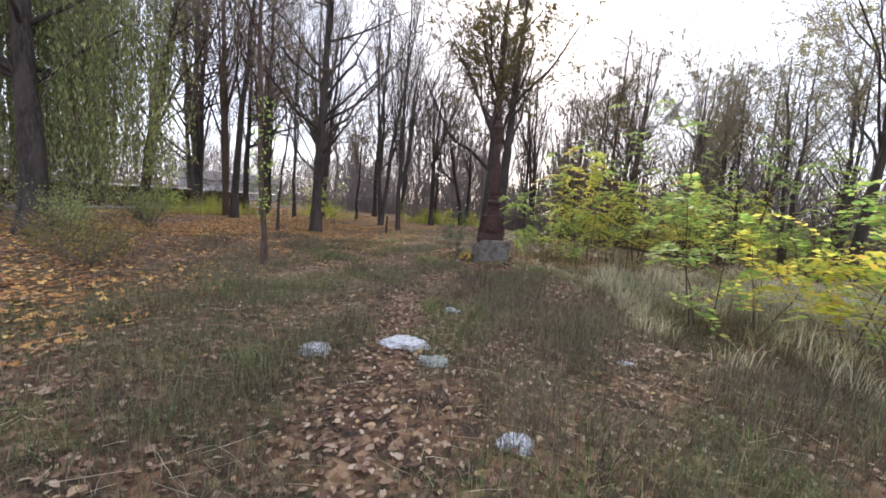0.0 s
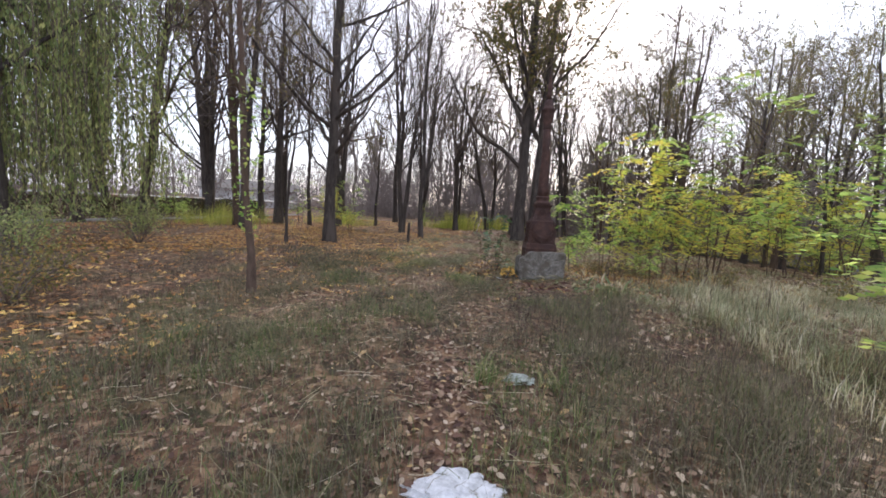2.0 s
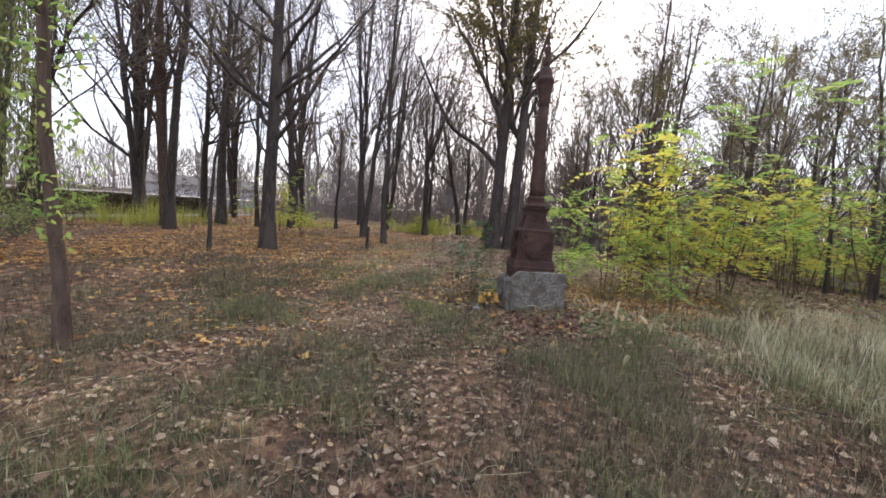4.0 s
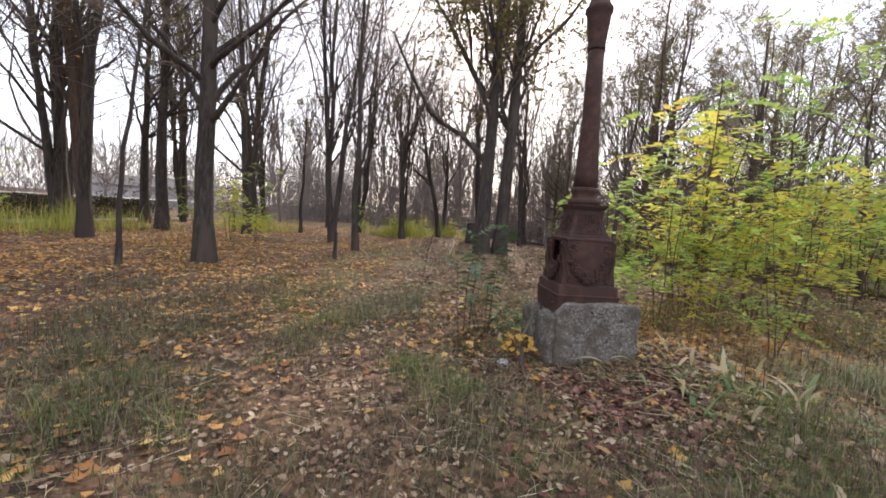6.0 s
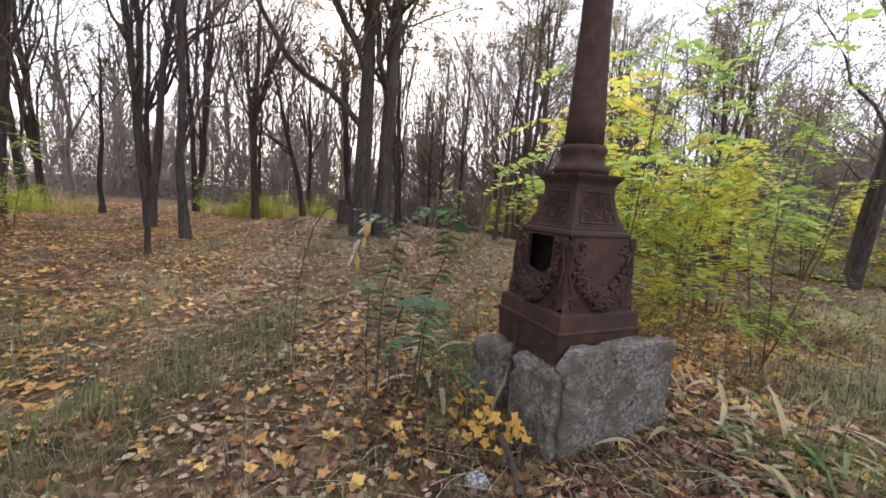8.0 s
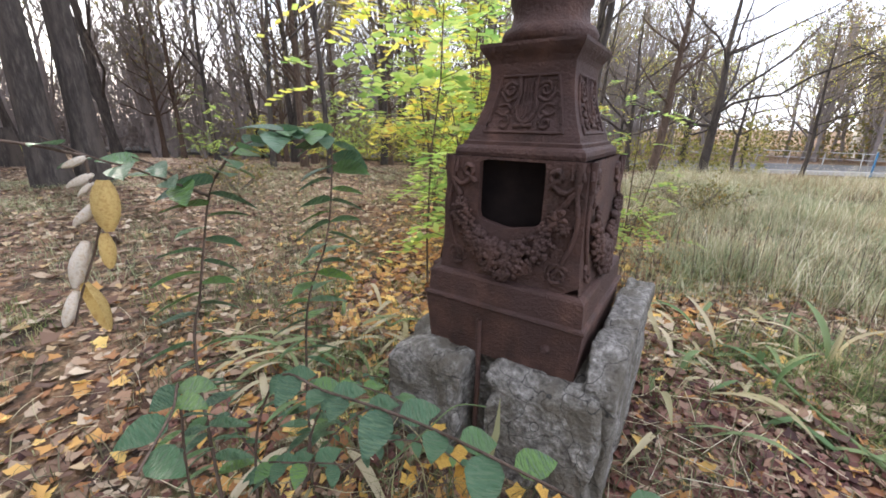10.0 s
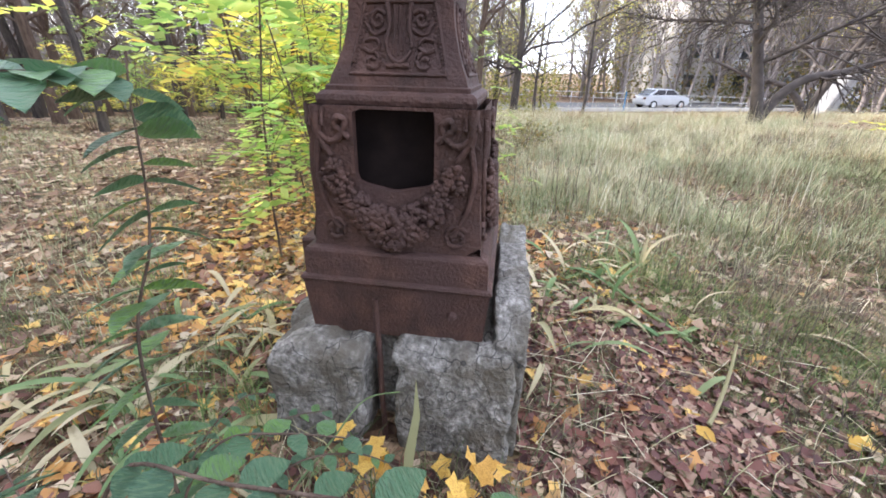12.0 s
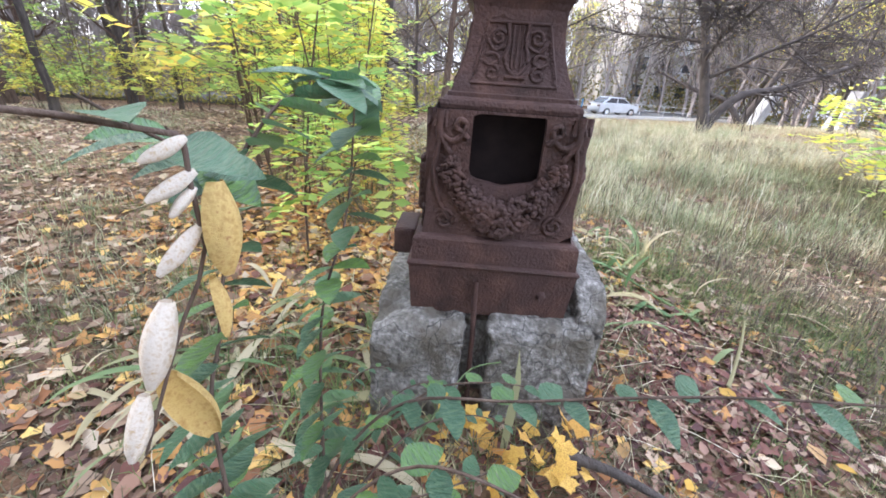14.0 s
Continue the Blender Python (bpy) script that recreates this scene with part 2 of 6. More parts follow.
def add_cracks(m, scale, width, colour):
    """Thin dark crack lines over a material's colour."""
    n, l = m.node_tree.nodes, m.node_tree.links
    b = n["Principled BSDF"]
    old = b.inputs["Base Color"].links[0].from_socket
    co = n.new("ShaderNodeTexCoord")
    wob = n.new("ShaderNodeTexNoise")
    wob.inputs["Scale"].default_value = 6
    add = n.new("ShaderNodeMixRGB")
    add.blend_type, add.inputs[0].default_value = "ADD", 0.35
    l.new(co.outputs["Object"], wob.inputs["Vector"]), l.new(co.outputs["Object"], add.inputs[1]), l.new(wob.outputs["Color"], add.inputs[2])
    v = n.new("ShaderNodeTexVoronoi")
    v.feature = "DISTANCE_TO_EDGE"
    v.inputs["Scale"].default_value = scale
    l.new(add.outputs[0], v.inputs["Vector"])
    r = n.new("ShaderNodeValToRGB")
    r.color_ramp.elements[0].position, r.color_ramp.elements[0].color = 0.0, (1, 1, 1, 1)
    r.color_ramp.elements[1].position, r.color_ramp.elements[1].color = width, (0, 0, 0, 1)
    l.new(v.outputs["Distance"], r.inputs[0])
    x = n.new("ShaderNodeMix")
    x.data_type = "RGBA"
    l.new(r.outputs[0], x.inputs["Factor"]), l.new(old, x.inputs["A"])
    x.inputs["B"].default_value = (*colour, 1)
    l.new(x.outputs["Result"], b.inputs["Base Color"])


add_cracks(CONCRETE, 4.5, 0.016, (0.03, 0.028, 0.026))


def ground_material():
    m = bpy.data.materials.new("woodland_floor")
    m.use_nodes = True
    n, l = m.node_tree.nodes, m.node_tree.links
    b = n["Principled BSDF"]
    b.inputs["Roughness"].default_value, b.inputs["Specular IOR Level"].default_value = 0.95, 0.15
    co = n.new("ShaderNodeTexCoord")

    def tex(scale, detail=6):
        t = n.new("ShaderNodeTexNoise")
        t.inputs["Scale"].default_value, t.inputs["Detail"].default_value, t.inputs["Roughness"].default_value = scale, detail, 0.7
        l.new(co.outputs["Object"], t.inputs["Vector"])
        return t.outputs["Fac"]

    def ramp(fac, stops):
        r = n.new("ShaderNodeValToRGB")
        while len(r.color_ramp.elements) < len(stops):
            r.color_ramp.elements.new(0.5)
        for e, (p, c) in zip(r.color_ramp.elements, stops):
            e.position, e.color = p, (*c, 1)
        l.new(fac, r.inputs[0])
        return r.outputs[0]

    def mix(fac, a, c):
        x = n.new("ShaderNodeMix")
        x.data_type = "RGBA"
        l.new(fac, x.inputs["Factor"]), l.new(a, x.inputs["A"]), l.new(c, x.inputs["B"])
        return x.outputs["Result"]

    v = n.new("ShaderNodeTexVoronoi")
    v.inputs["Scale"].default_value = 14
    l.new(co.outputs["Object"], v.inputs["Vector"])
    sep = n.new("ShaderNodeSeparateColor")
    l.new(v.outputs["Color"], sep.inputs[0])
    leaves = ramp(sep.outputs[0], [(0.0, (0.07, 0.04, 0.03)), (0.35, (0.17, 0.095, 0.06)), (0.7, (0.30, 0.18, 0.105)), (1.0, (0.46, 0.32, 0.20))])
    soil = ramp(tex(9), [(0.3, (0.034, 0.026, 0.021)), (0.7, (0.10, 0.074, 0.055))])
    green = ramp(tex(16), [(0.3, (0.035, 0.05, 0.016)), (0.7, (0.12, 0.13, 0.05))])
    patch = ramp(tex(0.45), [(0.50, (0, 0, 0)), (0.68, (0.75, 0.75, 0.75))])
    clump = ramp(tex(3.0), [(0.42, (0, 0, 0)), (0.58, (1, 1, 1))])
    v2 = n.new("ShaderNodeTexVoronoi")
    v2.inputs["Scale"].default_value = 42
    l.new(co.outputs["Object"], v2.inputs["Vector"])
    sep2 = n.new("ShaderNodeSeparateColor")
    l.new(v2.outputs["Color"], sep2.inputs[0])
    scraps = ramp(sep2.outputs[1], [(0.0, (0.03, 0.02, 0.016)), (0.5, (0.10, 0.06, 0.04)), (0.8, (0.20, 0.13, 0.08)), (1.0, (0.36, 0.27, 0.18))])
    some = ramp(tex(6.0), [(0.40, (0, 0, 0)), (0.52, (1, 1, 1))])
    l.new(mix(patch, mix(clump, mix(some, soil, scraps), leaves), green), b.inputs["Base Color"])
    bp = n.new("ShaderNodeBump")
    bp.inputs["Strength"].default_value, bp.inputs["Distance"].default_value = 0.8, 0.04
    l.new(tex(22), bp.inputs["Height"])
    l.new(bp.outputs[0], b.inputs["Normal"])
    return m


GROUND = ground_material()
rs = np.random.RandomState(7)

# ---- helpers for meshes ----
def raw_mesh(name, V, F, mat, smooth=False):
    """One mesh from vertex and face arrays; the faces all have the same number of corners, or come as a list of such arrays."""
    Fs = F if isinstance(F, list) else [F]
    me = bpy.data.meshes.new(name)
    V = np.asarray(V, dtype=np.float32)
    me.vertices.add(len(V))
    me.vertices.foreach_set("co", V.ravel())
    idx = np.concatenate([f.ravel() for f in Fs]).astype(np.int32)
    count = np.concatenate([np.full(len(f), f.shape[1]) for f in Fs]).astype(np.int32)
    me.loops.add(len(idx))
    me.loops.foreach_set("vertex_index", idx)
    me.polygons.add(len(count))
    me.polygons.foreach_set("loop_start", np.concatenate(([0], np.cumsum(count)[:-1])).astype(np.int32))
    me.polygons.foreach_set("loop_total", count)
    if smooth:
        me.polygons.foreach_set("use_smooth", np.ones(len(count), dtype=bool))
    me.update(calc_edges=True)
    me.validate()
    me.materials.append(mat)
    return me


def part(name, bm, mat, parent, label=""):
    """Links a bmesh, or a finished mesh, as one object under a thing or a part."""
    me = bm
    if isinstance(bm, bmesh.types.BMesh):
        me = bpy.data.meshes.new(name)
        bm.to_mesh(me)
        bm.free()
        me.materials.append(mat)
    ob = new(name, me)
    ob.parent = parent
    return tagged(ob, label)


def thing(name, label, category, at=(0, 0, 0), group="", kind="", turn=0):
    ob = new(name)
    ob.matrix_world = pose(*at, 0, 0, turn)
    return tagged(ob, label, category, group, kind)


def box(bm, x0, y0, z0, x1, y1, z1, bevel=0.0):
    g = bmesh.ops.create_cube(bm, size=1)["verts"]
    bmesh.ops.scale(bm, vec=(x1 - x0, y1 - y0, z1 - z0), verts=g)
    bmesh.ops.translate(bm, vec=((x0 + x1) / 2, (y0 + y1) / 2, (z0 + z1) / 2), verts=g)
    if bevel:
        es = list({e for v in g for e in v.link_edges})
        bmesh.ops.bevel(bm, geom=es, offset=bevel, segments=2, affect="EDGES", profile=0.5)
    return bm


def box_bm(*a, **k):
    return box(bmesh.new(), *a, **k)


def tubes(P, R, sides):
    """Tapered tubes along many polylines at once: P (n, k, 3), R (n, k)."""
    n, k, _ = P.shape
    T = np.gradient(P, axis=1)
    T /= np.linalg.norm(T, axis=2, keepdims=True) + 1e-9
    ref = np.where(np.abs(T[..., 2:3]) > 0.9, np.array([1.0, 0, 0]), np.array([0, 0, 1.0]))
    A = np.cross(T, ref)
    A /= np.linalg.norm(A, axis=2, keepdims=True) + 1e-9
    B = np.cross(T, A)
    th = np.arange(sides) * 2 * np.pi / sides
    V = P[:, :, None] + R[:, :, None, None] * (A[:, :, None] * np.cos(th)[:, None] + B[:, :, None] * np.sin(th)[:, None])
    i = np.arange(n)[:, None, None] * k * sides
    j = np.arange(k - 1)[None, :, None] * sides
    s = np.arange(sides)[None, None]
    a, b = i + j + s, i + j + (s + 1) % sides
    F = np.stack([a, b, b + sides, a + sides], -1).reshape(-1, 4)
    return V.reshape(-1, 3), F


def join(parts):
    V, F, o = [], [], 0
    for v, f in parts:
        V.append(v), F.append(f + o)
        o += len(v)
    return np.concatenate(V), np.concatenate(F)


def scatter(shape, faces, P, S, rot):
    """Copies of a small shape (m, 3) at places P with sizes S and rotations rot (n, 3, 3)."""
    V = np.einsum("nij,mj->nmi", rot, shape) * S[:, None, None] + P[:, None]
    F = faces[None] + (np.arange(len(P)) * len(shape))[:, None, None]
    return V.reshape(-1, 3), F.reshape(-1, faces.shape[1])


def rotations(n, r, tilt=np.pi, base=None):
    """Random turns about z, then tilts of up to the given angle about a random level axis."""
    yaw, ax, ti = r.uniform(0, 2 * np.pi, n) if base is None else base, r.uniform(0, 2 * np.pi, n), r.uniform(-tilt, tilt, n)
    z = np.zeros((n, 3, 3))
    z[:, 0, 0], z[:, 0, 1], z[:, 1, 0], z[:, 1, 1], z[:, 2, 2] = np.cos(yaw), -np.sin(yaw), np.sin(yaw), np.cos(yaw), 1
    u = np.stack([np.cos(ax), np.sin(ax), np.zeros(n)], 1)
    K = np.zeros((n, 3, 3))
    K[:, 0, 2], K[:, 1, 2], K[:, 2, 0], K[:, 2, 1] = u[:, 1], -u[:, 0], -u[:, 1], u[:, 0]
    R = np.eye(3) + np.sin(ti)[:, None, None] * K + (1 - np.cos(ti))[:, None, None] * (K @ K)
    return R @ z


def ground_z(x, y):
    x, y = np.asarray(x, float), np.asarray(y, float)
    fall = np.clip(((x - 9) * 0.927 + (y + 2) * 0.375) / 20, 0, 1)      # the meadow falls towards the road
    near = np.exp(-(x ** 2 + y ** 2) / 2.6)
    return (0.035 * np.sin(0.9 * x + 0.4) * np.cos(0.7 * y) + 0.02 * np.sin(2.3 * x + 1.1 * y) + 0.012 * np.sin(5.1 * y - 3.7 * x)) * np.exp(-(x ** 2 + y ** 2) / 3000) + 0.08 * near - 1.35 * fall * fall * (3 - 2 * fall)


def patchy(x, y, s=1.0, o=0.0):
    """Smooth uneven field between 0 and 1."""
    return 0.5 + 0.25 * np.sin(1.3 * s * x + o + 1.7 * np.sin(0.8 * s * y + o)) + 0.25 * np.sin(1.1 * s * y - 0.6 * s * x + 2.1 * o + 1.3 * np.sin(1.9 * s * x))


DIAMOND = np.array([(0, -0.5, 0), (0.28, 0.0, 0.06), (0, 0.5, 0), (-0.28, 0.0, 0.06)])
DIAMOND_F = np.array([(0, 1, 2, 3)])
NARROW = DIAMOND * np.array([0.35, 1, 1])
OVATE = np.array([(0, -0.5, 0), (0.30, -0.18, 0.07), (0.24, 0.22, 0.09), (0, 0.55, 0.02), (-0.24, 0.22, 0.12), (-0.30, -0.18, 0.06)])
OVATE_F = np.array([(0, 1, 2, 3), (0, 3, 4, 5)])
STAR = np.array([(0, -0.35, 0), (0.5, -0.2, 0.10), (0.30, 0.12, 0.03), (0.12, 0.6, 0.08), (-0.25, 0.2, 0.0), (-0.52, -0.05, 0.12)])
STAR_F = np.array([(0, 1, 2, 5), (5, 2, 3, 4)])
LOBES = [0.14, 0.40, 0.33, 0.53, 0.41, 0.60, 0.42, 0.52, 0.34, 0.41, 0.13]
MAPLE = np.array([(0, 0, 0)] + [(r * math.sin(a), r * math.cos(a), 0.14 * r * math.cos(3 * a)) for r, a in zip(LOBES, np.linspace(-2.7, 2.7, 11))])
MAPLE_F = np.array([(0, i + 1, i) for i in range(1, 11)])

# ---- ground ----
def spaced(lo, hi, step, far):
    fine = np.arange(lo, hi + 1e-6, step)
    out = step * np.cumsum(1.25 ** np.arange(1, 40))
    out = out[out < far]
    return np.concatenate([lo - out[::-1], fine, hi + out])


gx, gy = spaced(-16, 34, 0.3, 900), spaced(-14, 24, 0.3, 900)
X, Y = np.meshgrid(gx, gy)
V = np.stack([X, Y, ground_z(X, Y)], -1).reshape(-1, 3)
i = (np.arange(len(gy) - 1)[:, None] * len(gx) + np.arange(len(gx) - 1)[None]).ravel()
ground = tagged(new("ground", raw_mesh("ground", V, np.stack([i, i + 1, i + 1 + len(gx), i + len(gx)], 1), GROUND, True)), "woodland floor of dark soil, leaf litter and thin grass", "ground", kind="structure")

# ---- lamp post ----
def square_loft(levels, cap_top=True, cap_bottom=True, seg=6):
    """A square column lofted through (z, half width)."""
    bm = bmesh.new()
    rings = []
    for z, h in levels:
        c = []
        for a, b2 in (((-1, -1), (1, -1)), ((1, -1), (1, 1)), ((1, 1), (-1, 1)), ((-1, 1), (-1, -1))):
            for s in range(seg):
                f = s / seg
                c.append(bm.verts.new(((a[0] + (b2[0] - a[0]) * f) * h, (a[1] + (b2[1] - a[1]) * f) * h, z)))
        rings.append(c)
    n = len(rings[0])
    for r0, r1 in zip(rings, rings[1:]):
        for s in range(n):
            bm.faces.new((r0[s], r0[(s + 1) % n], r1[(s + 1) % n], r1[s]))
    if cap_top:
        bm.faces.new(rings[-1])
    if cap_bottom:
        bm.faces.new(rings[0][::-1])
    return bm


def lathe(profile, sides=32, lean=0.0, z0=0.0, flutes=0, depth=0.0):
    bm = bmesh.new()
    rings = []
    for z, r in profile:
        rings.append([bm.verts.new((r * (1 - depth * (flutes > 0) * (0.5 + 0.5 * math.cos(flutes * 2 * math.pi * s / sides))) * math.cos(2 * math.pi * s / sides) + lean * (z - z0), r * (1 - depth * (flutes > 0) * (0.5 + 0.5 * math.cos(flutes * 2 * math.pi * s / sides))) * math.sin(2 * math.pi * s / sides), z)) for s in range(sides)])
    for r0, r1 in zip(rings, rings[1:]):
        for s in range(sides):
            f = bm.faces.new((r0[s], r0[(s + 1) % sides], r1[(s + 1) % sides], r1[s]))
            f.smooth = True
    bm.faces.new(rings[-1])
    bm.faces.new(rings[0][::-1])
    return bm


def strip(points, radius, sides=6, taper=1.0):
    P = np.array(points, float)[None]
    R = np.full((1, len(points)), radius) * np.linspace(1, taper, len(points))
    return tubes(P, R, sides)


def smooth_line(pts, n=24):
    """A Catmull-Rom line through the given points."""
    p = np.array([pts[0]] + list(pts) + [pts[-1]], float)
    out = []
    for s in np.linspace(0, len(pts) - 1 - 1e-6, n):
        k, f = int(s), s - int(s)
        a, b2, c, d = p[k:k + 4]
        out.append(0.5 * (2 * b2 + (c - a) * f + (2 * a - 5 * b2 + 4 * c - d) * f * f + (3 * b2 - a - 3 * c + d) * f ** 3))
    return np.array(out)


def spiral(cx, cz, r, start, turns, n=26):
    return [(cx + r * (1 - 0.75 * f) * math.cos(start + turns * 2 * math.pi * f), cz + r * (1 - 0.75 * f) * math.sin(start + turns * 2 * math.pi * f)) for f in np.linspace(0, 1, n)]


lamp_post = thing("lamp_post", "rust-brown cast-iron lamp post with garlands on a broken concrete block", "lamp post", (0, 0, 0))
PLINTH = square_loft([(0.525, 0.316), (0.735, 0.330), (0.748, 0.338), (0.756, 0.334), (0.760, 0.322), (0.848, 0.318), (0.858, 0.312), (0.864, 0.296)], seg=4)
part("plinth", PLINTH, IRON, lamp_post)
boss = bmesh.new()
bmesh.ops.create_cone(boss, cap_ends=True, segments=14, radius1=0.020, radius2=0.011, depth=0.018, matrix=Matrix.Translation((-0.333, -0.205, 0.645)) @ Matrix.Rotation(-math.pi / 2, 4, "Y"))
part("bolt", boss, IRON, lamp_post)
part("lug", box_bm(-0.16, 0.325, 0.70, 0.06, 0.42, 0.82, bevel=0.012), IRON, lamp_post)


def die_half(z):
    f = (z - 0.86) / 0.46
    return 0.282 - 0.012 * f + 0.012 * math.exp(-((z - 0.88) / 0.03) ** 2)


# four wall plates; the west one has the broken access opening
def plate(hole):
    bm = bmesh.new()
    zc, n = 1.20, 40
    outer, inner, rear = [], [], []
    for s in range(n):
        a = 2 * math.pi * s / n + 0.05
        c, d = math.cos(a), math.sin(a)
        k = min((0.2745 / abs(c)) if abs(c) > 1e-6 else 9, ((1.322 - zc) if d > 0 else (zc - 0.862)) / abs(d) if abs(d) > 1e-6 else 9)
        oy, oz = k * c, zc + k * d
        k2 = min(0.128 / abs(c) if abs(c) > 1e-6 else 9, (0.112 / d) if d > 1e-6 else 9)
        if d < 0:
            k2 = min(k2, 0.132 / (abs(d) ** 3 + abs(c * 132 / 148) ** 3) ** (1 / 3) * (1 + 0.03 * math.sin(7 * a)))
        iy, iz = k2 * c, zc + k2 * d
        outer.append(bm.verts.new((-die_half(oz), oy * die_half(oz) / 0.2745, oz)))
        inner.append(bm.verts.new((-die_half(iz), iy, iz)))
        rear.append(bm.verts.new((-die_half(iz) + 0.028, iy, iz)))
    for s in range(n):
        t = (s + 1) % n
        if hole:
            bm.faces.new((outer[s], outer[t], inner[t], inner[s]))
            bm.faces.new((inner[s], inner[t], rear[t], rear[s]))
    if not hole:
        bm.faces.new(outer)
        for v in inner + rear:
            bm.verts.remove(v)
    bmesh.ops.recalc_face_normals(bm, faces=bm.faces)
    return bm


for quarter, hole in ((0, True), (1, False), (2, False), (3, False)):
    wall = plate(hole)
    bmesh.ops.rotate(wall, cent=(0, 0, 0), matrix=Matrix.Rotation(math.pi / 2 * quarter, 3, "Z"), verts=wall.verts)
    part("wall_plate", wall, IRON, lamp_post)
# added box behind the opening, its dark colour paints the interior shade
part("inner_lining", square_loft([(0.87, 0.236), (1.318, 0.232)], seg=1), HOLLOW_SHADE, lamp_post).scale = (0.72, 0.98, 1)


def relief(quarter, with_bow):
    """Garland, bow, hanging ribbons and corner scrolls of one face."""
    turn = np.array(Matrix.Rotation(math.pi / 2 * quarter, 3, "Z"))
    on = lambda y, z, out=0.0: np.array((-die_half(z) - out, y, z))
    r = np.random.RandomState(20 + quarter)
    # garland of small fruit and flowers along a hanging arc
    V, F = [], []
    bm = bmesh.new()
    for s in range(520):
        f = r.uniform(-1, 1)
        y = 0.215 * f
        thick = 0.072 * (1 - 0.55 * abs(f))
        zc = 0.945 + 0.20 * abs(f) ** 2.0
        off = r.uniform(-1, 1)
        y -= off * thick * 0.8 * f
        z = zc + off * thick
        rad = r.uniform(0.008, 0.018) * (1 - 0.25 * abs(f))
        bmesh.ops.create_icosphere(bm, subdivisions=1, radius=rad, matrix=Matrix.Translation(on(y, z, 0.012 + 0.030 * math.sqrt(max(0, 1 - off * off)) * (1 - 0.5 * abs(f)))))
    for f in bm.faces:
        f.smooth = True
    bmesh.ops.rotate(bm, cent=(0, 0, 0), matrix=Matrix.Rotation(math.pi / 2 * quarter, 3, "Z"), verts=bm.verts)
    part("garland", bm, IRON, lamp_post)
    for side in (-1, 1):
        rib = []
        rib.append(strip([on(side * y, z, 0.006) for y, z in smooth_line([(0.235, 1.235), (0.20, 1.215), (0.165, 1.235), (0.150, 1.275), (0.175, 1.288), (0.185, 1.262), (0.160, 1.245), (0.140, 1.225)])], 0.011))
        rib.append(strip([on(side * y, z, 0.006) for y, z in smooth_line([(0.238, 1.225), (0.215, 1.19), (0.20, 1.17)], 10)], 0.012))
        rib.append(strip([on(side * y, z, 0.006) for y, z in smooth_line([(0.240, 1.22), (0.255, 1.12), (0.240, 1.03), (0.215, 0.965), (0.195, 0.93)], 20)], 0.010))
        rib.append(strip([on(side * y, z, 0.005) for y, z in spiral(0.205, 0.925, 0.040, 0.6, 1.6)], 0.009))
        rib.append(strip([on(side * y, z, 0.006) for y, z in smooth_line([(0.243, 1.32), (0.243, 1.26), (0.240, 1.22)], 8)], 0.018, taper=0.7))
        for k in range(3):
            rib.append(strip([on(side * (0.235 + 0.012 * (k - 1)), 1.315 - 0.002 * k, 0.004), on(side * (0.243 + 0.02 * (k - 1)), 1.262, 0.012)], 0.007))
        V2, F2 = join(rib)
        part("ribbon", raw_mesh("ribbon", V2 @ turn.T, F2, IRON, True), IRON, lamp_post)


for quarter in range(4):
    relief(quarter, quarter == 0)

NECK = [(1.322, 0.246), (1.335, 0.250), (1.350, 0.246), (1.358, 0.236), (1.362, 0.226), (1.374, 0.226), (1.378, 0.216), (1.400, 0.210), (1.43, 0.196), (1.47, 0.181), (1.52, 0.168), (1.57, 0.160), (1.61, 0.158), (1.645, 0.160), (1.662, 0.168), (1.684, 0.184), (1.700, 0.192), (1.712, 0.192)]
part("pedestal", square_loft(NECK, seg=4), IRON, lamp_post)


def neck_half(z):
    return float(np.interp(z, [a for a, _ in NECK], [b2 for _, b2 in NECK]))


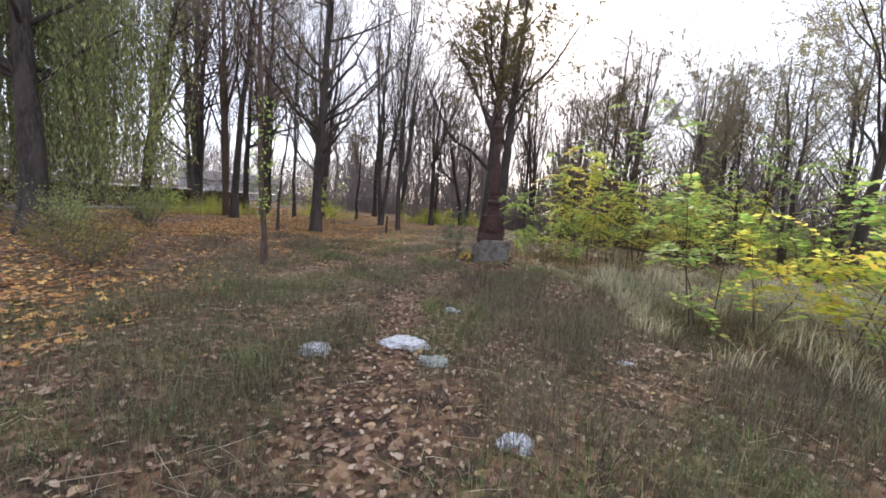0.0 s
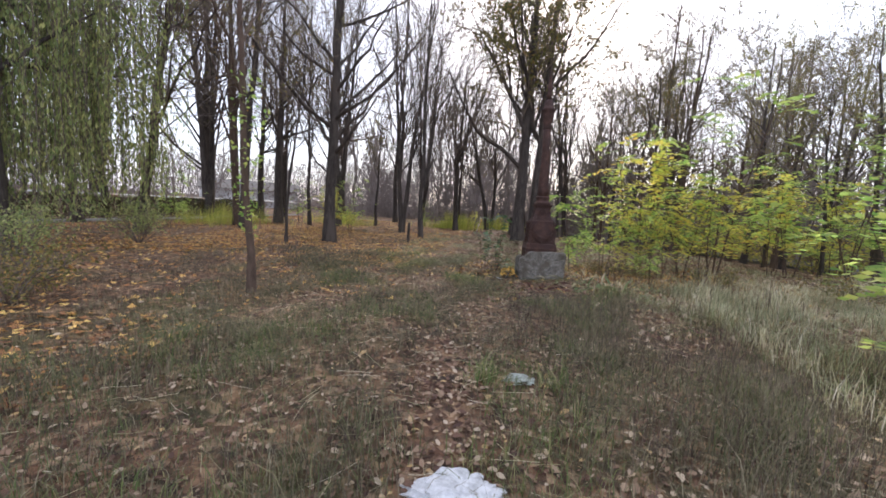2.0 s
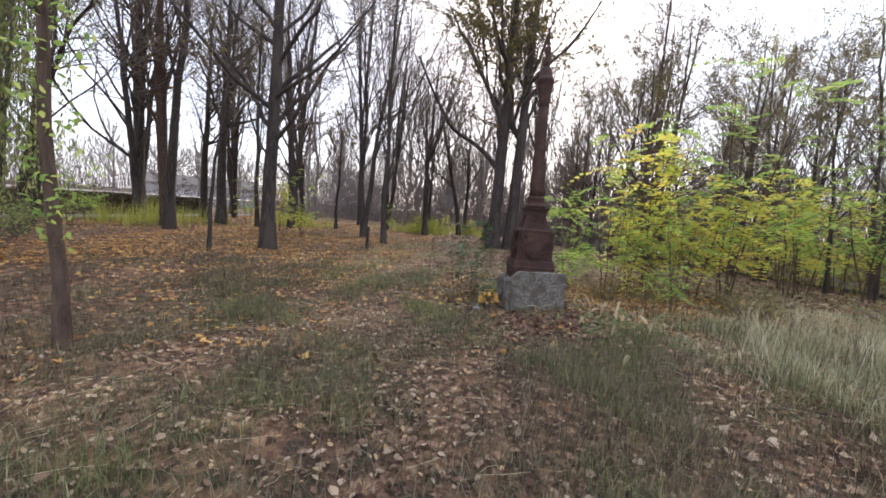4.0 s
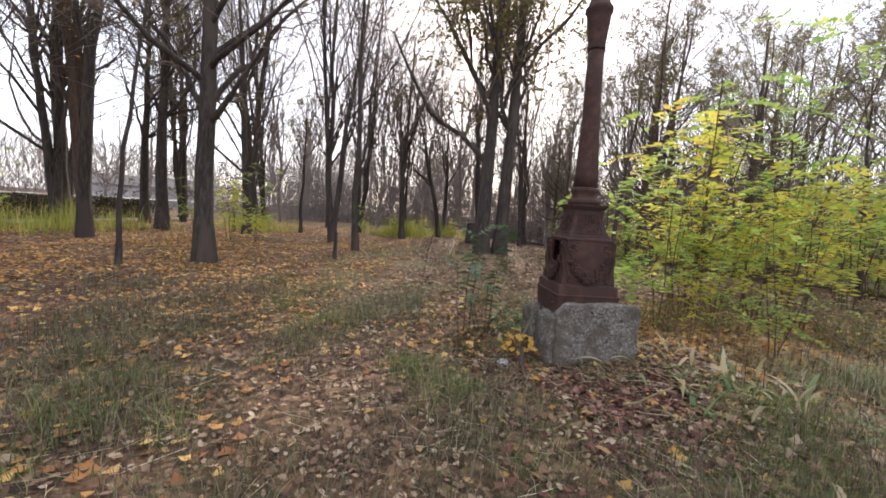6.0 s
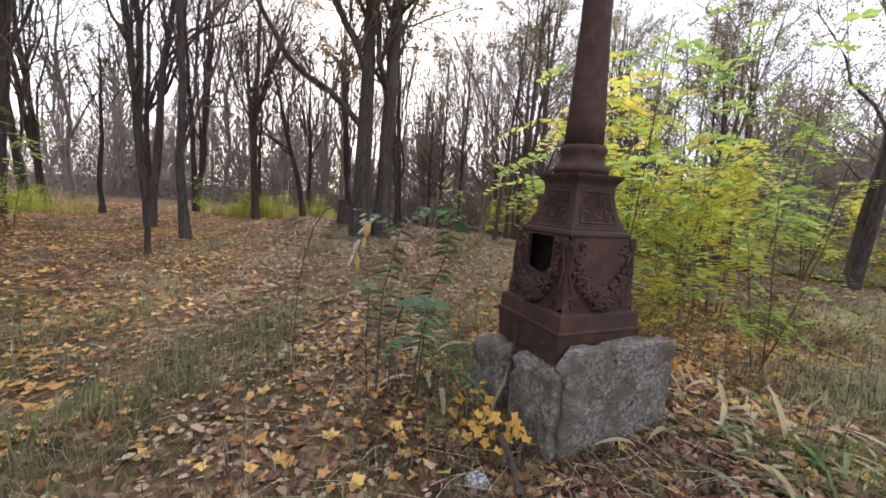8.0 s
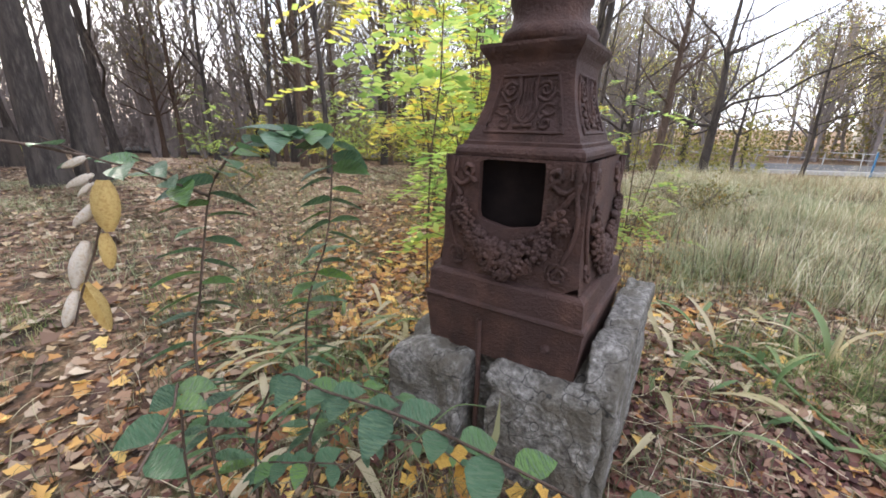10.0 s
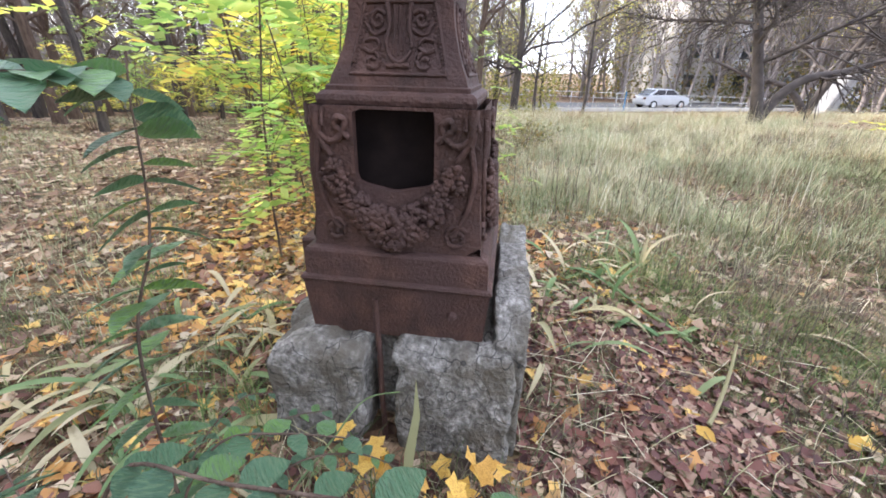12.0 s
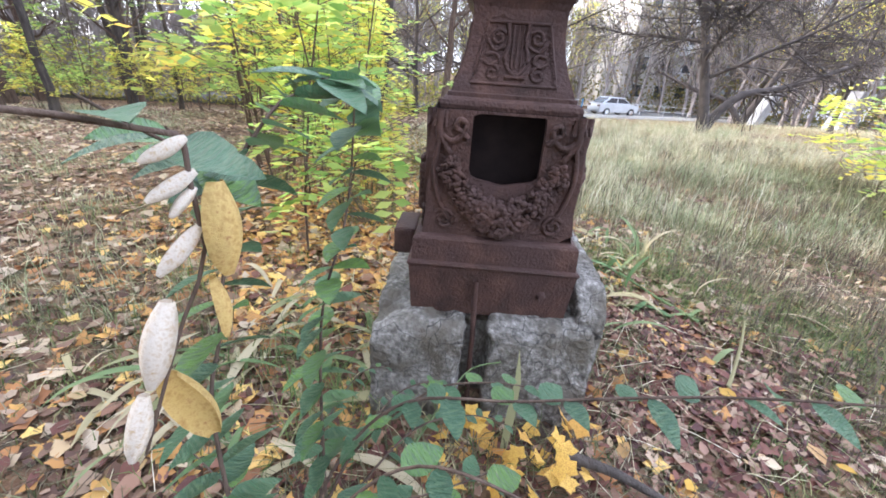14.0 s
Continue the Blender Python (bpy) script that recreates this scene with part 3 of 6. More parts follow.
def panel_relief(quarter):
    turn = np.array(Matrix.Rotation(math.pi / 2 * quarter, 3, "Z"))
    on = lambda y, z, out=0.0: np.array((-neck_half(z) - out, y, z))
    bits = []
    for side in (-1, 1):
        bits.append(strip([on(side * (0.150 - 0.045 * f), 1.405 + 0.195 * f, 0.002) for f in np.linspace(0, 1, 12)], 0.006, 4))
        bits.append(strip([on(side * y, z, 0.003) for y, z in spiral(0.066, 1.555, 0.027, 2.6, -1.3)], 0.0065))
        bits.append(strip([on(side * y, z, 0.003) for y, z in smooth_line([(0.040, 1.53), (0.075, 1.515), (0.095, 1.535), (0.105, 1.55)], 14)], 0.0065))
        bits.append(strip([on(side * y, z, 0.003) for y, z in smooth_line([(0.105, 1.50), (0.075, 1.505), (0.060, 1.485), (0.085, 1.468), (0.110, 1.478)], 18)], 0.0065))
        bits.append(strip([on(side * y, z, 0.003) for y, z in spiral(0.080, 1.442, 0.028, 1.2, 1.2)], 0.0065))
        bits.append(strip([on(side * y, z, 0.004) for y, z in smooth_line([(0.036, 1.60), (0.030, 1.54), (0.040, 1.49), (0.020, 1.45), (0.0, 1.44)], 18)], 0.007))
    for z, w in ((1.408, 0.150), (1.602, 0.104)):
        bits.append(strip([on(-w, z, 0.002), on(0, z, 0.002), on(w, z, 0.002)], 0.006, 4))
    for y in (-0.016, 0.0, 0.016):
        bits.append(strip([on(y, z, 0.003) for z in np.linspace(1.46, 1.595, 6)], 0.0035, 4))
    bits.append(strip([on(y, 1.432, 0.003) for y in (-0.035, 0, 0.035)], 0.009, 5))
    for s in range(16):
        for side in (-1, 1):
            y, z = side * (0.140 - 0.040 * s / 16), 1.42 + 0.17 * s / 16
            bits.append(strip([on(y, z - 0.003, 0.002), on(y, z + 0.003, 0.002)], 0.005, 5))
    V2, F2 = join(bits)
    part("lyre_panel", raw_mesh("lyre_panel", V2 @ turn.T, F2, IRON, True), IRON, lamp_post)


for quarter in range(4):
    panel_relief(quarter)

LEAN = -0.018
part("base_ring", lathe([(1.712, 0.150), (1.722, 0.172), (1.745, 0.178), (1.768, 0.166), (1.778, 0.148), (1.80, 0.140), (1.835, 0.138), (1.855, 0.150), (1.875, 0.152), (1.892, 0.143), (1.90, 0.130)]), IRON, lamp_post)
part("shaft", lathe([(1.90, 0.128), (2.05, 0.121), (2.4, 0.105), (2.67, 0.095), (3.0, 0.088), (3.35, 0.086)], 48, LEAN, 1.9, 16, 0.05), IRON, lamp_post)
part("capital", lathe([(3.35, 0.090), (3.37, 0.098), (3.39, 0.090), (3.45, 0.094), (3.55, 0.108), (3.66, 0.122), (3.72, 0.126), (3.74, 0.142), (3.78, 0.142), (3.80, 0.118), (3.86, 0.100), (3.95, 0.082), (3.97, 0.060)], 24, LEAN, 1.9), IRON, lamp_post)
part("broken_socket", lathe([(3.97, 0.056), (4.10, 0.052), (4.12, 0.040), (4.20, 0.050), (4.28, 0.052), (4.30, 0.030), (4.34, 0.032), (4.48, 0.026), (4.62, 0.006)], 14, LEAN, 1.9), IRON, lamp_post)
part("pipe", raw_mesh("pipe", *strip([(-0.352, 0.060, 0.70), (-0.356, 0.058, 0.6), (-0.36, 0.05, 0.45), (-0.37, 0.048, 0.25), (-0.37, 0.04, 0.0)], 0.011, 10), IRON, True), IRON, lamp_post, "rusted pipe")

# ---- concrete block under the post ----
def rough_stone(bm, lo, hi, seed, amp=0.012, cuts=22, top=None):
    b2 = bmesh.new()
    bmesh.ops.create_cube(b2, size=2)
    bmesh.ops.subdivide_edges(b2, edges=b2.edges, cuts=cuts, use_grid_fill=True)
    lo, hi = Vector(lo), Vector(hi)
    for v in b2.verts:
        p = v.co.copy()
        q = Vector([math.copysign(abs(c) ** 1.0, c) for c in p])
        over = max(0.0, (abs(p.x) ** 22 + abs(p.y) ** 22 + abs(p.z) ** 22) ** (1 / 22) - 1)
        q *= 1 - 0.75 * over
        w = Vector([lo[k] + (hi[k] - lo[k]) * (q[k] + 1) / 2 for k in range(3)])
        if top and p.z > -0.9:
            w.z += (top(w.x, w.y) - hi.z) * (p.z + 1) / 2
        chip = max(0.0, noise.noise(w * 9 + Vector((seed, seed, 0))) - 0.25) * 0.05
        w -= Vector((p.x, p.y, p.z)) * chip
        nv = noise.noise_vector(w * 5 + Vector((seed, 0, 0))) * amp * 1.4 + noise.noise_vector(w * 17 + Vector((0, seed, 0))) * amp * 0.9 + noise.noise_vector(w * 45) * amp * 0.5
        v.co = w + nv
    for f in b2.faces:
        f.smooth = True
    me = bpy.data.meshes.new("tmp")
    b2.to_mesh(me)
    b2.free()
    bm.from_mesh(me)
    bpy.data.meshes.remove(me)


concrete_block = thing("concrete_block", "grey weathered concrete footing, cracked and broken open under the post", "concrete block", (0, 0, 0))
bm = bmesh.new()
rough_stone(bm, (-0.365, -0.475, -0.12), (0.505, -0.345, 0.70), 1.3, amp=0.008, top=lambda x, y: 0.60 + 0.10 * min(1, max(0, (x + 0.37) / 0.12)) + 0.012 * math.sin(5 * x))
part("south_slab", bm, CONCRETE, concrete_block)
bm = bmesh.new()
rough_stone(bm, (-0.42, -0.440, -0.12), (-0.05, -0.015, 0.54), 4.1, amp=0.016, top=lambda x, y: 0.535 - 0.05 * max(0, -0.38 - x) / 0.08)
part("broken_corner", bm, CONCRETE, concrete_block)
bm = bmesh.new()
rough_stone(bm, (-0.445, 0.095, -0.12), (-0.02, 0.470, 0.535), 8.7, amp=0.016, top=lambda x, y: 0.53 - 0.06 * max(0, y - 0.36) / 0.1 - 0.05 * max(0, -0.39 - x) / 0.08)
part("broken_corner", bm, CONCRETE, concrete_block)
bm = bmesh.new()
rough_stone(bm, (-0.27, -0.40, -0.12), (0.495, 0.47, 0.518), 2.9)
part("core", bm, CONCRETE, concrete_block)

# ---- trees ----
def sprout(P, R, n, rng, fmin, fmax, ratio, angle, up, k, taper=0.35, wob=0.06, rr=0.6):
    """n child lines from the parent lines P (m, k0, 3) with radii R: places, lengths and bends drawn at random."""
    m, k0, _ = P.shape
    who = rng.randint(0, m, n)
    f = rng.uniform(fmin, fmax, n) * (k0 - 1)
    a = np.minimum(f.astype(int), k0 - 2)
    w = (f - a)[:, None]
    start = P[who, a] * (1 - w) + P[who, a + 1] * w
    r0 = (R[who, a] * (1 - w[:, 0]) + R[who, a + 1] * w[:, 0]) * rr
    along = P[who, a + 1] - P[who, a]
    along /= np.linalg.norm(along, axis=1, keepdims=True) + 1e-9
    side = rng.normal(size=(n, 3))
    side -= (side * along).sum(1, keepdims=True) * along
    side /= np.linalg.norm(side, axis=1, keepdims=True) + 1e-9
    an = np.radians(rng.uniform(angle[0], angle[1], n))[:, None]
    d = along * np.cos(an) + side * np.sin(an)
    length = np.linalg.norm(P[who, -1] - P[who, 0], axis=1) * ratio * rng.uniform(0.6, 1.25, n) * (1.15 - 0.7 * f / (k0 - 1))
    t = np.linspace(0, 1, k)[None, :, None]
    Q = start[:, None] + d[:, None] * t * length[:, None, None]
    Q[:, :, 2] += up * (t[..., 0] ** 2) * length[:, None]
    Q += np.cumsum(rng.normal(size=Q.shape) * wob, axis=1) * (length[:, None, None] / k) * (t > 0)
    return Q, r0[:, None] * (1 - (1 - taper) * t[..., 0])


HABITS = {
    # n1, start, end, ratio, angle, up, n2, ratio2, angle2, n3, ratio3, up3
    "vase": (6, 0.14, 0.7, 0.80, (10, 36), 0.12, 100, 0.42, (18, 55), 850, 0.58, 0.08),
    "pole": (24, 0.20, 0.95, 0.27, (30, 70), 0.20, 120, 0.55, (20, 60), 780, 0.62, 0.05),
    "fork": (8, 0.28, 0.85, 0.55, (22, 52), 0.12, 110, 0.48, (20, 60), 900, 0.58, 0.0),
    "spread": (12, 0.22, 0.9, 0.70, (40, 80), 0.05, 150, 0.50, (25, 70), 1100, 0.45, -0.15),
    "sapling": (10, 0.30, 0.95, 0.35, (25, 50), 0.15, 45, 0.45, (20, 55), 150, 0.45, 0.1),
}


def tree(name, label, at, h, r, habit, seed, leaves=600, leaf=0.07, lean=(0, 0), bark=None, leafmat=None, wob=0.05, thin=1.0, stems=1, fine=0.0058, twig=None, group="trees of the wood", category="tree"):
    rng = np.random.RandomState(seed)
    ob = thing(name, label, category, (at[0], at[1], float(ground_z(*at)) - 0.03), group)
    n1, s1, e1, q1, a1, u1, n2, q2, a2, n3, q3, u3 = HABITS[habit]
    k = 14
    t = np.linspace(0, 1, k)
    P0, R0 = [], []
    for s in range(stems):
        off = np.array((0.0, 0.0)) if stems == 1 else rng.uniform(-1, 1, 2) * h * 0.10
        w = np.cumsum(rng.normal(size=(k, 2)) * wob, axis=0) * h / k
        w -= w[0]
        P = np.stack([lean[0] * h * t ** 1.2 + off[0] * t + w[:, 0], lean[1] * h * t ** 1.2 + off[1] * t + w[:, 1], h * t], 1)
        P0.append(P)
        R0.append(r * (1.0 + 0.35 * np.exp(-t * h / 0.2)) * (1 - 0.82 * t))
    P0, R0 = np.array(P0), np.array(R0)
    P1, R1 = sprout(P0, R0, n1 * stems, rng, s1, e1, q1, a1, u1, 9, 0.2, 0.14, 0.45)
    P2, R2 = sprout(np.concatenate([P1]), R1, int(n2 * thin), rng, 0.12, 1.0, q2, a2, u1 * 0.7, 5, 0.25, 0.13, 0.5)
    P3, R3 = sprout(P2, R2, int(n3 * thin * 0.86), rng, 0.1, 1.0, q3, (20, 65), u3, 2, 0.35, 0.10, 0.55)
    R2, R3 = np.maximum(R2, 0.0095), np.maximum(R3, fine)
    part("trunk", raw_mesh("trunk", *join([tubes(P0, R0, 12), tubes(P1, R1, 7)]), bark or BARK, True), None, ob)
    part("branchwork", raw_mesh("branchwork", *join([tubes(P2, R2, 3), tubes(P3, R3, 3)]), twig or TWIG, True), None, ob)["kind"] = "stuff"
    if leaves:
        who, f = rng.randint(0, len(P3), leaves), np.ones(leaves, int)
        w = rng.uniform(0, 1, (leaves, 1))
        P = P3[who, f] * w + P3[who, f - 1] * (1 - w) + rng.normal(size=(leaves, 3)) * 0.06
        part("crown", raw_mesh("crown", *scatter(DIAMOND, DIAMOND_F, P, rng.uniform(0.6, 1.3, leaves) * leaf, rotations(leaves, rng)), leafmat or LEAF_OLIVE), None, ob)
    return ob


def again(ob, x, y, turn, size, label="", name=""):
    c = copy_thing(ob, pose(x, y, float(ground_z(x, y)) - 0.03, 0, 0, turn) @ Matrix.Scale(size, 4))
    if label:
        c["label"] = label
    return c


BARE = "dark-barked tree with bare ascending branches and few leaves"
tree("tree", "tall straight dark-barked tree with short bare side branches", (-6.84, 5.43), 15, 0.215, "pole", 1, 2480, lean=(0.012, 0), wob=0.03)
tree("tree", "slender leaning young tree with bare stem", (-7.95, 4.25), 8, 0.055, "sapling", 2, 716, lean=(0.10, 0.05))
s2 = tree("tree", "dark tree forking low into two leaning stems", (-12.3, 8.9), 15, 0.19, "fork", 3, 2480, lean=(0.09, 0.0))
s3 = tree("tree", BARE, (-13.6, 14.8), 15, 0.26, "pole", 4, 2840, lean=(0.03, 0))
s5 = tree("tree", "many-stemmed dark tree with bare upright branches", (-9.6, 14.3), 14, 0.17, "vase", 5, 2660, stems=2)
s6 = tree("tree", "small young tree with a thin olive crown", (-8.1, 17.6), 7, 0.10, "sapling", 6, 1580, 0.08)
b1 = tree("tree", "many-stemmed tree with bare upright branches beside the path", (-5.45, 13.0), 13.5, 0.14, "vase", 7, 2840, stems=3)
b2t = tree("tree", "straight slim tree with upright bare branches", (-3.93, 9.75), 13, 0.115, "vase", 8, 2480, stems=1, wob=0.03)
tc = tree("tree", "short-trunked tree branching into a wide bare fan", (-2.6, 18.0), 11, 0.17, "vase", 9, 1130, stems=1)
big = tree("tree", "thick dark old trunk with an olive leafy crown", (0.85, 11.2), 15, 0.30, "fork", 10, 10500, 0.14, lean=(0.015, 0), wob=0.03)
limb = smooth_line([(0.03, 0, 3.5), (-0.17, 0, 3.78), (-1.08, 0, 4.6), (-2.2, 0, 5.25), (-2.75, 0, 6.03), (-3.37, 0, 7.09), (-3.95, 0, 8.27)], 16)
part("arching_limb", raw_mesh("arching_limb", *tubes(limb[None], np.linspace(0.125, 0.04, 16)[None], 9), BARK, True), None, big, "long dark limb arching over the path")
rl = np.random.RandomState(19)
PL, RL = sprout(limb[None], np.linspace(0.125, 0.04, 16)[None], 16, rl, 0.25, 1.0, 0.3, (30, 70), 0.1, 6, 0.2, 0.15, 0.35)
PM, RM = sprout(PL, RL, 150, rl, 0.1, 1.0, 0.45, (20, 60), -0.05, 4, 0.35, 0.15)
part("branchwork", raw_mesh("branchwork", *join([tubes(PL, RL, 4), tubes(PM, np.maximum(RM, 0.007), 3)]), TWIG, True), None, big)["kind"] = "stuff"
tree("tree", "thick dark trunk beside its twin with an olive leafy crown", (1.6, 11.35), 15, 0.29, "fork", 11, 10500, 0.14, lean=(0.03, 0), wob=0.03)
tree("tree", "bare tree with one long arching limb", (-0.3, 21.5), 11, 0.16, "fork", 12, 950, lean=(-0.25, 0))
tree("tree", "dark leaning tree with a low fork", (-14.1, 5.07), 12, 0.19, "fork", 13, 1130, lean=(0.13, 0.02))
ivy_tree = tree("tree", "thin young tree wound with green ivy", (-5.0, -2.97), 9, 0.062, "sapling", 14, 968, 0.06, lean=(-0.02, 0), bark=BARK_BROWN)
rv = np.random.RandomState(3)
n = 240
z = rv.uniform(0.9, 3.5, n)
ang = rv.uniform(0, 6.28, n)
rad = rv.uniform(0.05, 0.30, n) * np.where(z > 1.4, 1.0, 0.5)
part("ivy", raw_mesh("ivy", *scatter(OVATE, OVATE_F, np.stack([rad * np.cos(ang) - 0.02 * z, rad * np.sin(ang), z], 1), rv.uniform(0.04, 0.09, n), rotations(n, rv)), LEAF_GREEN), None, ivy_tree, "green ivy leaves")
# right-hand trees towards the sun; haze is painted in by their paler twig colour
r1 = tree("tree", "spreading tree with many thin upright branches and sparse leaves", (10.2, 15.6), 13, 0.15, "fork", 15, 9000, 0.085, stems=2, twig=TWIG_HAZE)
r2 = tree("tree", "open tree with sparse yellow-green leaves", (18.2, 17), 14, 0.16, "fork", 16, 10000, 0.09, stems=2, leafmat=LEAF_LIGHT, twig=TWIG_HAZE)
r3 = tree("tree", "small tree with olive leaves", (6.3, 11.4), 9, 0.09, "fork", 17, 5000, 0.075, lean=(0.08, 0), twig=TWIG_HAZE)
again(r2, 13.6, 3.4, 75, 1.0, "tall open tree with pale yellow-green leaves over the saplings"), again(r1, 12.6, 12.2, 80, 0.85), again(r2, 22, 19, 130, 1.05), again(r1, 15.2, 8.2, 200, 0.8), again(r2, 20, 10.5, 30, 0.9)
again(r3, 7.6, 17.4, 60, 1.2), again(r1, 24, 5.5, 290, 0.9), again(r3, 11.5, 6.4, 170, 0.8)
# trees beyond the clearing
nE = tree("tree", "straight grey-brown tree in a leaf-strewn clearing", (10.0, 13.9), 12, 0.15, "pole", 18, 2480, bark=BARK_BROWN)
n1 = tree("tree", "straight brown young tree on leaf litter", (7.7, 11.6), 12, 0.13, "pole", 19, 1580, bark=BARK_BROWN, wob=0.02)
n2 = tree("tree", "slim dark leaning tree with a thick foot", (6.35, 8.7), 8, 0.085, "sapling", 20, 1040, lean=(-0.05, 0.02))
eA = tree("tree", "reddish-brown smooth leaning trunk", (18.2, 1.4), 10, 0.19, "pole", 21, 1040, lean=(0.05, -0.05), bark=BARK_BROWN)
eB = tree("tree", "dark forked tree with bare crooked limbs", (19.9, -0.5), 9, 0.20, "spread", 22, 300, thin=0.6)
e2 = tree("tree", "wide dark old tree with dense drooping twigs", (13.0, -8.1), 7.5, 0.18, "spread", 33, 2600, 0.05, lean=(0, 0.33), bark=TWIG_DARK, thin=3.8, wob=0.02, fine=0.0065, twig=TWIG_DARK)
limb = smooth_line([(0.05, -0.1, 0.3), (0.2, -0.55, 0.95), (0.3, -1.2, 1.45), (0.4, -2.2, 1.65), (0.4, -3.4, 2.1), (0.5, -4.6, 2.6)], 14)
part("low_limb", raw_mesh("low_limb", *tubes(limb[None], np.linspace(0.17, 0.06, 14)[None], 10), TWIG_DARK, True), None, e2, "thick black limb arching down low")
rl = np.random.RandomState(9)
PL, RL = sprout(limb[None], np.linspace(0.17, 0.06, 14)[None], 40, rl, 0.4, 1.0, 0.35, (30, 80), -0.05, 6, 0.2, 0.15, 0.3)
PM, RM = sprout(PL, RL, 320, rl, 0.1, 1.0, 0.45, (20, 60), -0.15, 4, 0.35, 0.15)
part("branchwork", raw_mesh("branchwork", *join([tubes(PL, RL, 4), tubes(PM, np.maximum(RM, 0.008), 3)]), TWIG_DARK, True), None, e2)["kind"] = "stuff"
eC = tree("tree", "small tree with sparse yellow leaves beside the road", (20.5, -4.0), 6, 0.09, "spread", 24, 1300, 0.08, thin=0.5, leafmat=LEAF_YELLOW)
again(e2, 19.5, -13.5, 140, 0.95), again(eC, 18.5, -17, 80, 1.1), again(eB, 25, 3.5, 120, 1.0), again(eC, 24.5, -1.8, 200, 1.15), again(eC, 27.5, 4.5, 20, 1.3), again(eC, 30, -2.5, 130, 1.2), again(eB, 29, 0.8, 260, 1.0), again(e2, 16, -21, 40, 1.0)
for x, y, a, s, src in ((14.2, 22.8, 20, 1.1, nE), (8.9, 23.5, 75, 1.0, n1), (12.8, 19.9, 140, 0.9, nE), (15.8, 14.5, 210, 1.0, n1), (17.5, 21, 300, 1.1, nE), (12.0, 10.0, 10, 0.8, n2), (22, 13, 60, 1.0, n1),
                        (-11.2, 13.9, 40, 1.0, b2t), (-11.6, 20.6, 100, 0.95, s5), (-5.6, 22, 220, 1.0, b1), (-8.0, 24, 15, 1.1, tc), (-12.6, 24.5, 120, 1.0, s5), (0.2, 25, 200, 0.9, tc),
                        (4.6, 19.5, 30, 0.95, b2t), (6.2, 24.0, 90, 1.0, s5), (3.2, 27.0, 70, 1.05, b1), (-16.8, 18.5, 10, 0.9, s3), (-18.5, 25, 200, 1.0, s3), (-2.8, 28, 45, 1.0, b1), (-17.5, 2.6, 60, 0.9, s3), (-16.4, -3.4, 190, 0.95, s5), (-19.5, -1.0, 20, 1.0, s3),
                        (9.8, 28, 200, 1.0, nE), (16.5, 28, 20, 1.0, s5), (22, 26, 250, 1.0, r2)):
    again(src, x, y, a, s)
tree("tree", "thick reddish-brown trunk at the edge of the wood", (-14.3, -0.9), 13, 0.36, "pole", 25, 1500, bark=BARK_BROWN)
again(s5, -17.2, 13.6, 40, 1.1), again(b1, -16.2, 21.0, 75, 1.05), again(s3, -19.0, 16.0, 280, 1.1), again(b1, -20.5, 10.2, 130, 1.05), again(s5, -22.5, 20.5, 10, 1.2), again(r3, -15.6, 6.9, 50, 1.15, "small olive-leaved tree by the hedge"), again(r3, -18.0, 4.0, 150, 1.2, "small olive-leaved tree by the hedge"), again(b1, -24.5, 13.5, 230, 1.2), again(s3, -13.4, -4.8, 100, 0.95), again(s5, -17.5, -5.5, 220, 1.0), again(s2, -18.5, 6.8, 300, 1.0)
tree("tree", "broad red-brown old trunk with upright shoots by the hedge", (-13.7, 10.6), 14, 0.16, "vase", 26, 2200, 0.10, bark=BARK_BROWN, twig=BARK_BROWN, leafmat=LITTER, stems=2)
# dark cut stake and a stump
stake = thing("stake", "short dark cut tree stub standing in leaf litter", "stump", (-4.15, 7.3, float(ground_z(-4.15, 7.3))))
part("stub", raw_mesh("stub", *strip([(0, 0, -0.05), (0.0, 0.01, 0.3), (0.015, 0, 0.62), (0.02, 0.01, 0.82)], 0.062, 10, 0.75), BARK, True), None, stake)
stump = thing("stump", "grey broken tree stump in the grass", "stump", (1.2, 16.9, 0.0))
part("stub", raw_mesh("stub", *strip([(0, 0, -0.05), (0.0, 0.01, 0.3), (0.03, 0, 0.75), (0.0, 0.02, 1.15)], 0.32, 12, 0.8), BARK, True), None, stump)

# ---- willow ----
willow = thing("willow_tree", "weeping willow with a dense green curtain of hanging shoots", "willow tree", (-11.5, -1.5, 0))
wr = np.random.RandomState(31)
trunk = smooth_line([(0, 0, -0.1), (-0.05, 0.05, 2), (-0.25, 0.1, 4.2), (-0.5, 0.3, 7), (-0.6, 0.6, 10)], 16)
P1, R1 = sprout(trunk[None], np.linspace(0.29, 0.13, 16)[None], 22, wr, 0.4, 1.0, 0.5, (35, 70), 0.05, 8, 0.25, 0.1, 0.32)
P1[:8, :, 1] += np.linspace(0, 3.2, 8)[None] * wr.uniform(0.5, 1.2, 8)[:, None]
part("trunk", raw_mesh("trunk", *join([tubes(trunk[None], (np.linspace(0.29, 0.13, 16) + 0.2 * np.exp(-np.linspace(0, 16, 16)))[None], 14), tubes(P1, R1, 7)]), BARK, True), None, willow)
ns = 620
top = np.stack([wr.uniform(-4.0, 1.0, ns), wr.uniform(0.2, 4.6, ns), wr.uniform(5.5, 11, ns)], 1)
low = wr.uniform(0.7, 2.6, ns)
kk = 7
t = np.linspace(0, 1, kk)[None, :, None]
PS = top[:, None] * np.ones((1, kk, 1))
PS[:, :, 2] = top[:, 2:3] + (low - top[:, 2])[:, None] * t[..., 0]
PS[:, :, :2] += np.cumsum(wr.normal(size=(ns, kk, 2)) * 0.05, axis=1)
